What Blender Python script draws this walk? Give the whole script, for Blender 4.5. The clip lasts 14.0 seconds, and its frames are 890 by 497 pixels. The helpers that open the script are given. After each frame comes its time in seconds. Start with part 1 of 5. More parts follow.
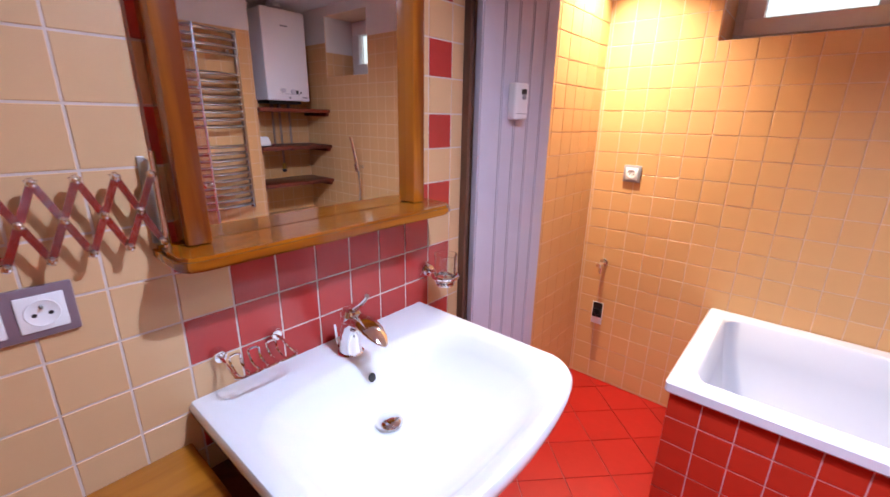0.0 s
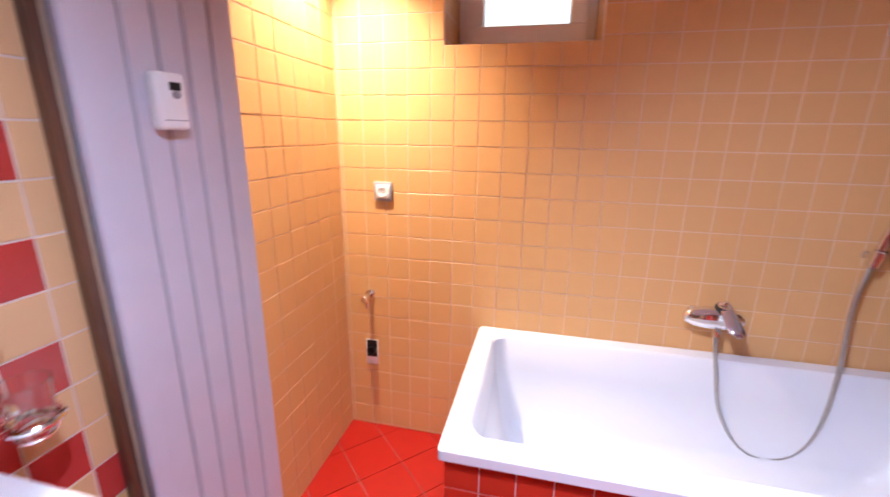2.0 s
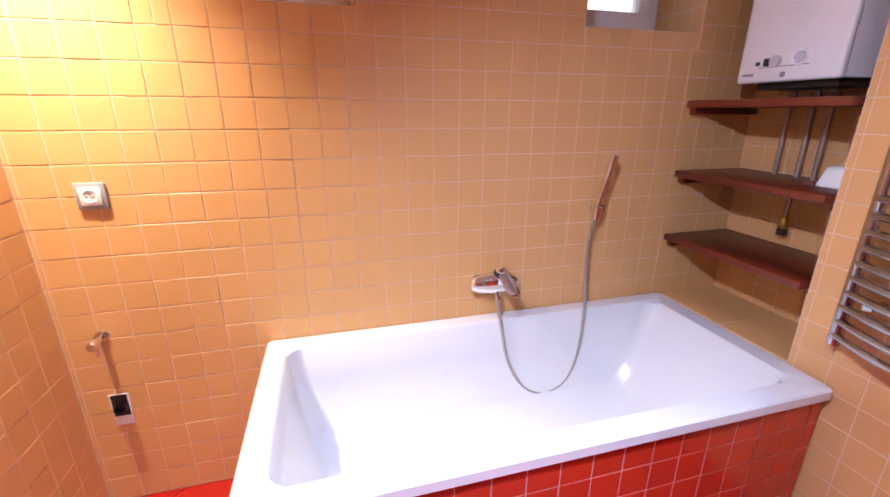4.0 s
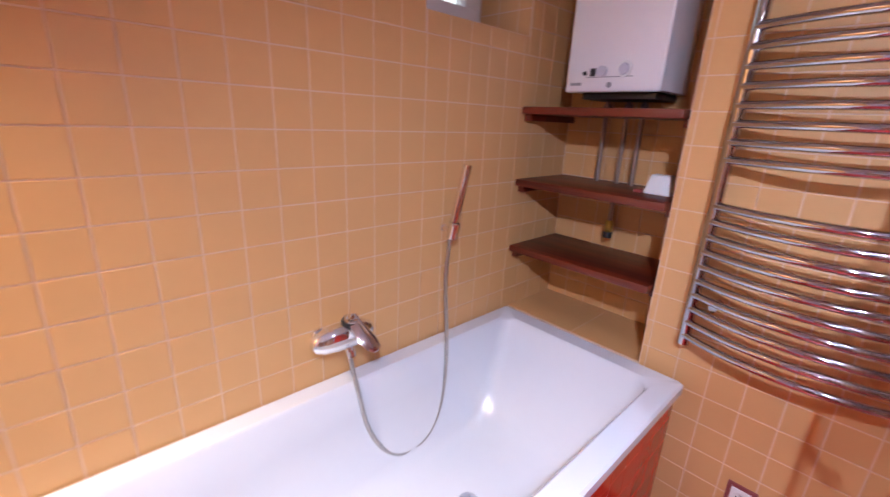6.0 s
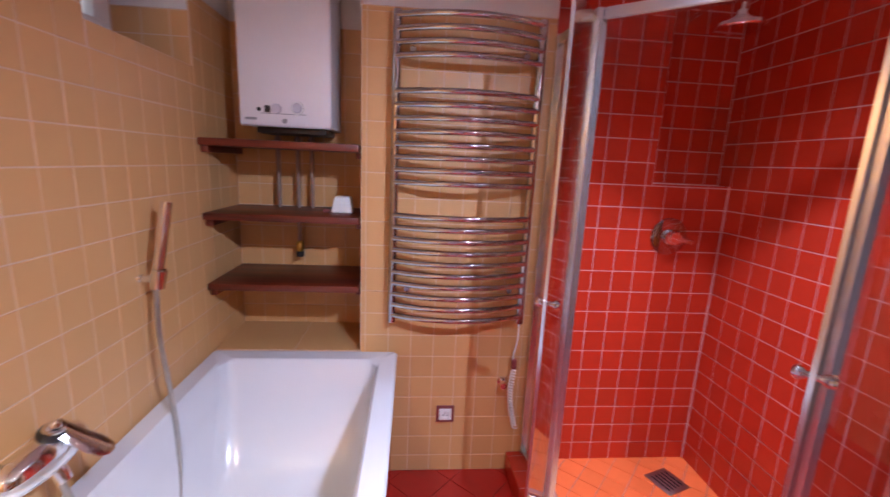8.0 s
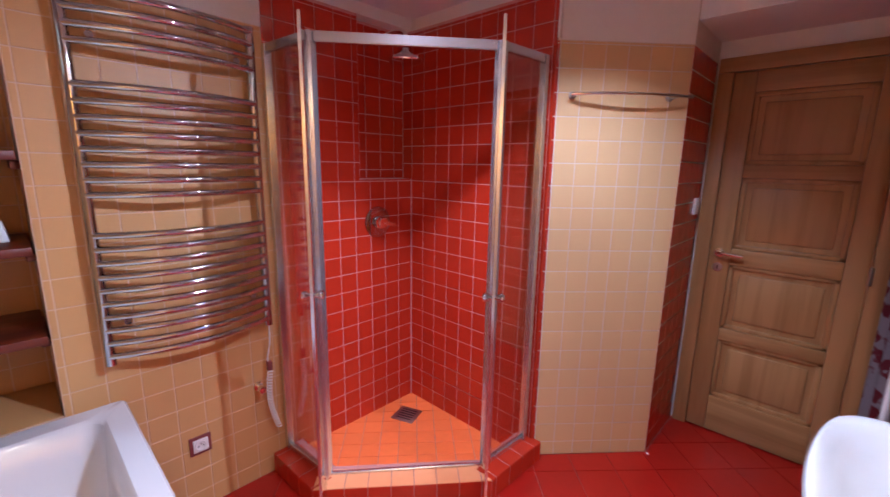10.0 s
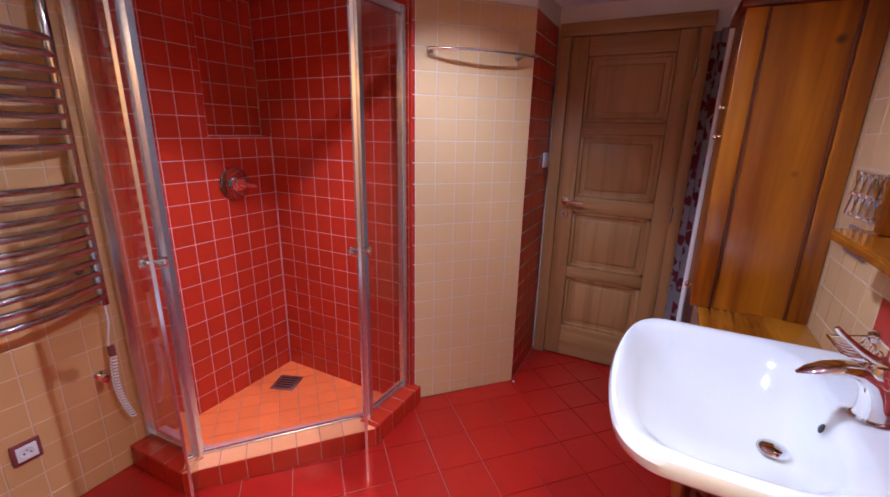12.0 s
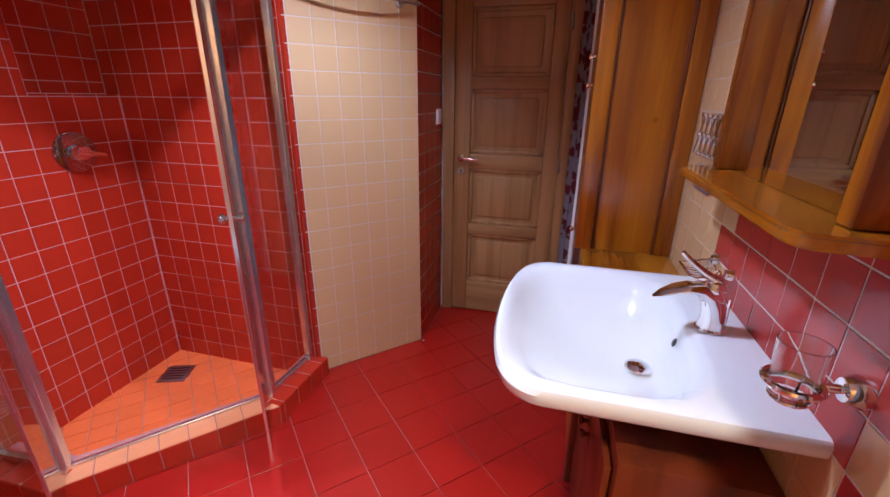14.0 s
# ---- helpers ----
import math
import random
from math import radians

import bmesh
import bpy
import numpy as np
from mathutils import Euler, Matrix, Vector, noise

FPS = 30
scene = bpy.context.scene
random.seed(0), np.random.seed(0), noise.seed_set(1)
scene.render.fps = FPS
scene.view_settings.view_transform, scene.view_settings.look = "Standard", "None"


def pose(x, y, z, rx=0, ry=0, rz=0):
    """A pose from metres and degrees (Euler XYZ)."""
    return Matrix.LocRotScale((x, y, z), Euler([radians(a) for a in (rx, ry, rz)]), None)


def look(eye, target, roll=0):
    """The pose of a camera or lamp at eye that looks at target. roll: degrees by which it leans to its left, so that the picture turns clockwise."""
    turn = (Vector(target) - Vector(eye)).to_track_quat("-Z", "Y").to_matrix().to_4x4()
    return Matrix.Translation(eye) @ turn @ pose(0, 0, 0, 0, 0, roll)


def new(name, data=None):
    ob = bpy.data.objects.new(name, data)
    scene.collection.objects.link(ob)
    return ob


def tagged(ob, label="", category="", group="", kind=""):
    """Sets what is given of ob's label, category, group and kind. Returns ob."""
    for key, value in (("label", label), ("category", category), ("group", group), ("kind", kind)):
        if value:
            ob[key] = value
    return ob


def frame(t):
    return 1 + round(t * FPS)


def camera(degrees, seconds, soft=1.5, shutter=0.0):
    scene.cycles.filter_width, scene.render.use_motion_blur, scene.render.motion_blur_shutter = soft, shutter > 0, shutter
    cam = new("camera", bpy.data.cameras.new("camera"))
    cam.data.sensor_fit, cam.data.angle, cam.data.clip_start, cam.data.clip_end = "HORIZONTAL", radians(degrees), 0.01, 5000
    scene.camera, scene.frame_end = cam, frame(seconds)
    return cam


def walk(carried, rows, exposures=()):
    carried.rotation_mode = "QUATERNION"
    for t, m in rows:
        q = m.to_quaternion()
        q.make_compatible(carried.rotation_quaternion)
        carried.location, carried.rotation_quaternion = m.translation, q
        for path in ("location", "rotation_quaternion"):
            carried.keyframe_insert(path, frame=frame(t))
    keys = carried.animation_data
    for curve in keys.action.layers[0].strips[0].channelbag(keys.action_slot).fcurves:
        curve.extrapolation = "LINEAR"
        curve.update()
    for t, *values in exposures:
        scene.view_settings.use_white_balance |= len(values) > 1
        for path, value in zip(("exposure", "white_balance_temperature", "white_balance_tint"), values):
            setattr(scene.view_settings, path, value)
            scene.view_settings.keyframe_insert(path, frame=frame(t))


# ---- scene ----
cam = camera(93.6, 14.0, shutter=0.4)
PATH = [
    (0, (-0.029, -0.185, 1.433), (-1.272, 1.264, 0.838), 1.0),
    (0.5, (-0.043, -0.128, 1.413), (-1.195, 1.376, 0.772), -0.0),
    (1, (-0.013, 0.029, 1.41), (-1.088, 1.598, 0.792), 0.8),
    (1.5, (0.017, 0.175, 1.406), (-0.823, 1.889, 0.808), 1.7),
    (2, (-0.024, 0.294, 1.433), (-0.454, 2.173, 0.901), 0.8),
    (2.5, (-0.06, 0.373, 1.452), (-0.144, 2.309, 0.955), -0.4),
    (3, (-0.084, 0.411, 1.481), (0.114, 2.314, 0.899), 0.3),
    (3.2, (-0.056, 0.42, 1.472), (0.203, 2.313, 0.88), 0.4),
    (5.3, (0.088, 0.65, 1.42), (0.936, 2.334, 0.754), 1.7),
    (5.5, (0.105, 0.702, 1.417), (1.006, 2.361, 0.756), 2.4),
    (6, (0.069, 0.905, 1.428), (1.39, 2.284, 0.833), 2.7),
    (6.5, (0.026, 1.069, 1.406), (1.681, 2.038, 0.837), -0.5),
    (7, (-0.008, 1.081, 1.406), (1.859, 1.634, 0.95), 1.6),
    (7.5, (-0.14, 1.134, 1.435), (1.807, 1.254, 0.993), 1.5),
    (8, (-0.205, 1.17, 1.429), (1.748, 1.004, 1.032), 2.6),
    (8.5, (-0.197, 1.278, 1.435), (1.631, 0.55, 1.076), 0.4),
    (8.7, (-0.194, 1.302, 1.441), (1.573, 0.434, 1.094), -0.4),
    (10.8, (-0.321, 1.449, 1.469), (0.793, -0.151, 1.025), 2.0),
    (11, (-0.317, 1.447, 1.463), (0.746, -0.183, 1.004), 1.6),
    (11.5, (-0.331, 1.434, 1.448), (0.634, -0.243, 0.942), 1.0),
    (12, (-0.35, 1.406, 1.427), (0.532, -0.306, 0.888), 1.2),
    (12.5, (-0.369, 1.381, 1.404), (0.418, -0.365, 0.825), 0.6),
    (13, (-0.41, 1.357, 1.387), (0.279, -0.421, 0.784), 0.2),
    (13.5, (-0.425, 1.342, 1.376), (0.138, -0.465, 0.729), 0.1),
    (14, (-0.415, 1.342, 1.384), (0.074, -0.474, 0.702), 0.5),
]
EXPOSURE = [(0, -0.20), (1.5, -0.08), (3, 0.05), (5.5, -0.08), (7, -0.24), (8.7, -0.32), (11, -0.46), (14, -0.56)]
walk(cam, [(t, look(eye, target, roll)) for t, eye, target, roll in PATH], EXPOSURE)

# ---- light ----
CEILING = 2.26
world = bpy.data.worlds.new("sky")
scene.world = world
world.use_nodes = True
wn = world.node_tree.nodes
sky = wn.new("ShaderNodeTexSky")
sky.sky_type, sky.sun_disc = "NISHITA", False
sky.sun_elevation, sky.sun_rotation = radians(35), radians(150)
wn["Background"].inputs[1].default_value = 0.12
world.node_tree.links.new(sky.outputs[0], wn["Background"].inputs[0])


def lamp(name, kind, place, power, colour, size=0.05, target=None, cone=90, blend=0.6):
    data = bpy.data.lights.new(name, kind)
    data.energy, data.color = power, colour
    data.shadow_soft_size = size
    if kind == "SPOT":
        data.spot_size, data.spot_blend = radians(cone), blend
    ob = new(name, data)
    ob.matrix_world = look(place, target or (place[0], place[1], place[2] - 1))
    return ob


# a short bar of adjustable spots hangs in the middle, two downlights serve the shower
SPOTS = [
    ((-0.160, 0.580, 2.02), 175, 112, (1.05, 1.22, 0.45)),
    ((0.040, 0.330, 2.12), 114, 124, (-0.55, 0.30, 0.50)),
    ((0.190, 0.130, 2.10), 90, 92, (0.52, -0.50, 0.85)),
]
LAMPS = [
    ((0.720, 0.520), 135, 120, (0.60, 0.22, 0.0)),
    ((0.990, 0.275), 195, 76, None),
]
LAMP_CORNER = (-0.790, 1.720)
COOL, WARM = (0.58, 0.69, 1.0), (1.0, 0.88, 0.72)
for (x, y), power, cone, target in LAMPS:
    lamp("lamp_downlight", "SPOT", (x, y, CEILING - 0.02), power, COOL, 0.022, target, cone, 1.0)
for place, power, cone, target in SPOTS:
    lamp("lamp_spot", "SPOT", place, power, COOL, 0.018, target, cone, 1.0)
lamp("lamp_corner", "SPOT", (*LAMP_CORNER, CEILING - 0.02), 255, WARM, 0.022, (-0.55, 1.62, 0.0), 102, 1.0)

# ---- materials ----


def material(name, colour, rough=0.4, metal=0.0, vary=0.08, scale=30.0, bump=0.0, bump_scale=60.0, each=0.0, second=None, coat=0.0):
    """A principled surface with two scales of noise in its colour, and a value of its own for each piece."""
    m = bpy.data.materials.new(name)
    m.use_nodes = True
    nt = m.node_tree
    bsdf = nt.nodes["Principled BSDF"]
    co = nt.nodes.new("ShaderNodeTexCoord")
    big, fine = nt.nodes.new("ShaderNodeTexNoise"), nt.nodes.new("ShaderNodeTexNoise")
    big.inputs["Scale"].default_value, fine.inputs["Scale"].default_value = scale * 0.13, scale
    big.inputs["Detail"].default_value, fine.inputs["Detail"].default_value = 2, 4
    where = co.outputs["Object"]
    if each:
        # every piece is cut from another part of the pattern
        who, shift = nt.nodes.new("ShaderNodeObjectInfo"), nt.nodes.new("ShaderNodeVectorMath")
        shift.operation = "MULTIPLY_ADD"
        shift.inputs[1].default_value = (37.0, 53.0, 71.0)
        nt.links.new(who.outputs["Random"], shift.inputs[0])
        nt.links.new(where, shift.inputs[2])
        where = shift.outputs[0]
    for n in (big, fine):
        nt.links.new(where, n.inputs["Vector"])
    add = nt.nodes.new("ShaderNodeMath")
    add.operation = "ADD"
    nt.links.new(big.outputs["Fac"], add.inputs[0])
    nt.links.new(fine.outputs["Fac"], add.inputs[1])
    last = add.outputs[0]
    if each:
        info = nt.nodes.new("ShaderNodeObjectInfo")
        mul = nt.nodes.new("ShaderNodeMath")
        mul.operation = "MULTIPLY_ADD"
        mul.inputs[1].default_value = each
        nt.links.new(info.outputs["Random"], mul.inputs[0])
        nt.links.new(last, mul.inputs[2])
        last = mul.outputs[0]
    ramp = nt.nodes.new("ShaderNodeMapRange")
    ramp.inputs["From Min"].default_value, ramp.inputs["From Max"].default_value = 0.5, 1.5 + each
    nt.links.new(last, ramp.inputs["Value"])
    mix = nt.nodes.new("ShaderNodeMix")
    mix.data_type = "RGBA"
    low = tuple(c * (1 - vary) for c in (second or colour))
    high = tuple(min(1.0, c * (1 + vary)) for c in colour)
    mix.inputs["A"].default_value, mix.inputs["B"].default_value = (*low, 1), (*high, 1)
    nt.links.new(ramp.outputs["Result"], mix.inputs["Factor"])
    nt.links.new(mix.outputs["Result"], bsdf.inputs["Base Color"])
    rr = nt.nodes.new("ShaderNodeMapRange")
    rr.inputs["From Min"].default_value, rr.inputs["From Max"].default_value = 0.2, 0.8
    rr.inputs["To Min"].default_value, rr.inputs["To Max"].default_value = rough * 0.93, min(1, rough * 1.07)
    nt.links.new(big.outputs["Fac"], rr.inputs["Value"])
    nt.links.new(rr.outputs["Result"], bsdf.inputs["Roughness"])
    bsdf.inputs["Metallic"].default_value = metal
    bsdf.inputs["Coat Weight"].default_value = coat
    if bump:
        bt = nt.nodes.new("ShaderNodeTexNoise")
        bt.inputs["Scale"].default_value = bump_scale
        bt.inputs["Detail"].default_value = 3
        nt.links.new(where, bt.inputs["Vector"])
        bp = nt.nodes.new("ShaderNodeBump")
        bp.inputs["Strength"].default_value, bp.inputs["Distance"].default_value = bump, 0.004
        nt.links.new(bt.outputs["Fac"], bp.inputs["Height"])
        nt.links.new(bp.outputs["Normal"], bsdf.inputs["Normal"])
    return m


def wood(name, light, dark, rough=0.35, ring=14.0, stretch=(1, 1, 0.08), coat=0.2, knots=0.0):
    """Stained wood: bands of grain drawn out along one axis, with fine pores and now and then a knot."""
    m = bpy.data.materials.new(name)
    m.use_nodes = True
    nt = m.node_tree
    bsdf = nt.nodes["Principled BSDF"]
    co, mp = nt.nodes.new("ShaderNodeTexCoord"), nt.nodes.new("ShaderNodeMapping")
    mp.inputs["Scale"].default_value = stretch
    nt.links.new(co.outputs["Object"], mp.inputs["Vector"])
    n1, n2 = nt.nodes.new("ShaderNodeTexNoise"), nt.nodes.new("ShaderNodeTexNoise")
    n1.inputs["Scale"].default_value, n1.inputs["Detail"].default_value, n1.inputs["Distortion"].default_value = ring, 5, 0.6
    n2.inputs["Scale"].default_value, n2.inputs["Detail"].default_value = ring * 9, 3
    for n in (n1, n2):
        nt.links.new(mp.outputs[0], n.inputs["Vector"])
    mixn = nt.nodes.new("ShaderNodeMath")
    mixn.operation = "MULTIPLY_ADD"
    mixn.inputs[1].default_value = 0.16
    nt.links.new(n2.outputs["Fac"], mixn.inputs[0])
    nt.links.new(n1.outputs["Fac"], mixn.inputs[2])
    ramp = nt.nodes.new("ShaderNodeValToRGB")
    ramp.color_ramp.elements[0].position, ramp.color_ramp.elements[0].color = 0.43, (*dark, 1)
    ramp.color_ramp.elements[1].position, ramp.color_ramp.elements[1].color = 0.65, (*light, 1)
    nt.links.new(mixn.outputs[0], ramp.inputs["Fac"])
    last = ramp.outputs["Color"]
    if knots:
        vor = nt.nodes.new("ShaderNodeTexVoronoi")
        vor.inputs["Scale"].default_value = knots
        nt.links.new(co.outputs["Object"], vor.inputs["Vector"])
        kr = nt.nodes.new("ShaderNodeMapRange")
        kr.inputs["From Min"].default_value, kr.inputs["From Max"].default_value = 0.03, 0.09
        nt.links.new(vor.outputs["Distance"], kr.inputs["Value"])
        km = nt.nodes.new("ShaderNodeMix")
        km.data_type = "RGBA"
        km.inputs["A"].default_value = (*[c * 0.3 for c in dark], 1)
        nt.links.new(kr.outputs["Result"], km.inputs["Factor"])
        nt.links.new(last, km.inputs["B"])
        last = km.outputs["Result"]
    nt.links.new(last, bsdf.inputs["Base Color"])
    bsdf.inputs["Roughness"].default_value, bsdf.inputs["Coat Weight"].default_value = rough, coat
    bp = nt.nodes.new("ShaderNodeBump")
    bp.inputs["Strength"].default_value, bp.inputs["Distance"].default_value = 0.12, 0.001
    nt.links.new(mixn.outputs[0], bp.inputs["Height"])
    nt.links.new(bp.outputs["Normal"], bsdf.inputs["Normal"])
    return m


M_BEIGE = material("glazed beige tile", (0.62, 0.385, 0.195), 0.34, vary=0.02, each=0.4, bump=0.02, bump_scale=9)
M_AMBER = material("glazed amber tile", (0.63, 0.338, 0.135), 0.42, vary=0.03, each=0.4, bump=0.02, bump_scale=9)
M_RED = material("glazed red tile", (0.45, 0.028, 0.012), 0.17, vary=0.12, each=0.6, bump=0.02, bump_scale=9)
M_RED_PINK = material("glazed brick red tile", (0.42, 0.042, 0.036), 0.17, vary=0.1, each=0.5, bump=0.02, bump_scale=9)
M_FLOOR = material("red floor tile", (0.35, 0.010, 0.006), 0.3, vary=0.14, each=0.5, bump=0.1, bump_scale=40)
M_ORANGE = material("orange stoneware tile", (0.72, 0.13, 0.035), 0.35, vary=0.12, each=0.5, bump=0.1, bump_scale=40)
M_PEACH = material("peach stoneware tile", (0.74, 0.27, 0.12), 0.3, vary=0.08, each=0.4, bump=0.05, bump_scale=40)
M_GROUT = material("pale grout", (0.62, 0.52, 0.46), 0.9, vary=0.1, scale=80)
M_GROUT_WARM = material("warm beige grout", (0.68, 0.46, 0.32), 0.9, vary=0.06, scale=80)
M_GROUT_RED = material("pink grout", (0.58, 0.27, 0.25), 0.9, vary=0.14, scale=80)
M_GROUT_DARK = material("grey-red grout", (0.40, 0.15, 0.13), 0.9, vary=0.2, scale=60)
M_PLASTER = material("white plaster", (0.72, 0.68, 0.67), 0.9, vary=0.03, scale=20, bump=0.15, bump_scale=90)
M_ENAMEL = material("white enamel", (0.64, 0.63, 0.66), 0.12, vary=0.01, coat=0.5)
M_CERAMIC = material("white ceramic", (0.76, 0.78, 0.79), 0.08, vary=0.01, coat=0.6)
M_CHROME = material("chrome", (0.84, 0.84, 0.86), 0.05, 1.0, vary=0.02)
# the same chrome darkened: reflections of dark surroundings put into its base colour
M_CHROME_DIM = material("radiator chrome", (0.52, 0.52, 0.55), 0.07, 1.0, vary=0.02)
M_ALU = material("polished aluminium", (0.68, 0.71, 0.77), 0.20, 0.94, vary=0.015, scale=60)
M_DARKCHROME = material("dark polished steel", (0.55, 0.54, 0.58), 0.14, 1.0, vary=0.08, scale=50)
M_STEEL = material("brushed steel", (0.42, 0.40, 0.38), 0.35, 1.0, vary=0.12, scale=90)
M_PVC = material("grey-lilac plastic", (0.56, 0.52, 0.58), 0.35, vary=0.05, scale=12)
M_PVC_WHITE = material("white plastic", (0.80, 0.79, 0.78), 0.35, vary=0.02)
M_WINDOW = material("pale window plastic", (0.86, 0.81, 0.81), 0.4, vary=0.03)
M_BLACK = material("black plastic", (0.012, 0.011, 0.012), 0.4, vary=0.1)
M_GREY = material("grey plastic", (0.30, 0.29, 0.31), 0.4, vary=0.06)
M_MAUVE = material("mauve socket frame", (0.20, 0.13, 0.15), 0.4, vary=0.06)
M_MAROON = material("maroon socket frame", (0.22, 0.05, 0.05), 0.4, vary=0.06)
M_BOILER = material("white lacquered steel", (0.80, 0.76, 0.78), 0.3, vary=0.015)
M_PIPE = material("dull copper pipe", (0.32, 0.24, 0.21), 0.45, 0.8, vary=0.15)
M_BRASS = material("brass", (0.55, 0.38, 0.10), 0.3, 1.0, vary=0.1)
M_SILICONE = material("grey sealant", (0.55, 0.53, 0.60), 0.5, vary=0.05)
M_PINE = wood("honey pine", (0.46, 0.150, 0.008), (0.22, 0.048, 0.003), 0.28, 7, (1, 1, 0.07), 0.35, 4.6)
M_PINE_RED = wood("reddish pine", (0.40, 0.118, 0.007), (0.15, 0.028, 0.003), 0.26, 8, (1, 1, 0.08), 0.35, 4.3)
M_PINE_Y = wood("honey pine board", (0.55, 0.200, 0.011), (0.25, 0.062, 0.003), 0.16, 7, (1, 0.08, 1), 0.6, 6.0)
M_COUNTER = wood("dark honey pine counter", (0.42, 0.150, 0.012), (0.18, 0.044, 0.004), 0.22, 7, (1, 0.08, 1), 0.4, 4.4)
M_DARKWOOD = wood("dark red stained wood", (0.15, 0.020, 0.007), (0.05, 0.006, 0.003), 0.42, 12, (1, 0.08, 1), 0.06)
M_OAK = wood("oak door veneer", (0.38, 0.195, 0.078), (0.28, 0.135, 0.050), 0.4, 16, (1, 1, 0.05), 0.15)
M_OAK_X = wood("oak cross rail", (0.38, 0.195, 0.078), (0.28, 0.135, 0.050), 0.4, 16, (0.05, 1, 1), 0.15)
M_BROWN = wood("dark brown trim", (0.13, 0.055, 0.03), (0.06, 0.025, 0.014), 0.45, 12)
M_VANITY = wood("reddish stained front", (0.17, 0.032, 0.009), (0.08, 0.014, 0.005), 0.35, 10)


def glass_material(name, tint=(0.96, 0.98, 0.97), rough=0.0):
    m = bpy.data.materials.new(name)
    m.use_nodes = True
    bsdf = m.node_tree.nodes["Principled BSDF"]
    bsdf.inputs["Base Color"].default_value = (*tint, 1)
    bsdf.inputs["Transmission Weight"].default_value = 1.0
    bsdf.inputs["Roughness"].default_value, bsdf.inputs["IOR"].default_value = rough, 1.45
    return m


M_GLASS = glass_material("clear glass")


def sheet_glass(name, tint):
    """Thin flat glass: lets light through with a slight tint and mirrors by its Fresnel gloss."""
    m = bpy.data.materials.new(name)
    m.use_nodes = True
    nt = m.node_tree
    out = nt.nodes["Material Output"]
    nt.nodes.remove(nt.nodes["Principled BSDF"])
    clear, gloss, face, power, scale, mix = (nt.nodes.new("ShaderNode" + k) for k in ("BsdfTransparent", "BsdfGlossy", "LayerWeight", "Math", "Math", "MixShader"))
    clear.inputs[0].default_value = (*tint, 1)
    gloss.inputs["Roughness"].default_value = 0.02
    face.inputs["Blend"].default_value = 0.5
    power.operation, power.inputs[1].default_value = "POWER", 3.0
    scale.operation, scale.inputs[1].default_value, scale.inputs[2].default_value = "MULTIPLY_ADD", 0.8, 0.12
    links = ((face.outputs["Facing"], power.inputs[0]), (power.outputs[0], scale.inputs[0]), (scale.outputs[0], mix.inputs[0]), (clear.outputs[0], mix.inputs[1]), (gloss.outputs[0], mix.inputs[2]), (mix.outputs[0], out.inputs[0]))
    for a, b in links:
        nt.links.new(a, b)
    return m


M_SHEET = sheet_glass("sheet glass", (0.93, 0.92, 0.92))
M_MIRROR = bpy.data.materials.new("mirror silver")
M_MIRROR.use_nodes = True
_b = M_MIRROR.node_tree.nodes["Principled BSDF"]
_b.inputs["Base Color"].default_value, _b.inputs["Metallic"].default_value, _b.inputs["Roughness"].default_value = (0.86, 0.87, 0.86, 1), 1.0, 0.01


def glowing(name, colour, strength):
    m = bpy.data.materials.new(name)
    m.use_nodes = True
    b = m.node_tree.nodes["Principled BSDF"]
    b.inputs["Base Color"].default_value = (*colour, 1)
    b.inputs["Emission Color"].default_value, b.inputs["Emission Strength"].default_value = (*colour, 1), strength
    return m


M_LAMP = glowing("lamp glass", (1.0, 0.9, 0.8), 12)
M_DAY = glowing("bright overcast day", (0.86, 0.94, 1.0), 1.25)

# ---- mesh tools ----


def finish(name, bm, mat, parent=None, smooth=False, m=None):
    me = bpy.data.meshes.new(name)
    bmesh.ops.recalc_face_normals(bm, faces=bm.faces)
    if smooth:
        for f in bm.faces:
            f.smooth = True
    bm.to_mesh(me)
    bm.free()
    me.materials.append(mat)
    ob = new(name, me)
    if smooth:
        me.set_sharp_from_angle(angle=radians(40))
    if parent:
        ob.parent = parent
    if m is not None:
        ob.matrix_basis = m
    return ob


def add_box(bm, lo, hi, bevel=0.0, segments=2):
    r = bmesh.ops.create_cube(bm, size=1, matrix=Matrix.LocRotScale([(a + b) / 2 for a, b in zip(lo, hi)], None, [abs(b - a) for a, b in zip(lo, hi)]))
    if bevel:
        es = list({e for v in r["verts"] for e in v.link_edges})
        bmesh.ops.bevel(bm, geom=es, offset=bevel, segments=segments, affect="EDGES", profile=0.5)


def box(name, lo, hi, mat, parent=None, bevel=0.0, segments=2):
    bm = bmesh.new()
    add_box(bm, lo, hi, bevel, segments)
    return finish(name, bm, mat, parent, smooth=bevel > 0)


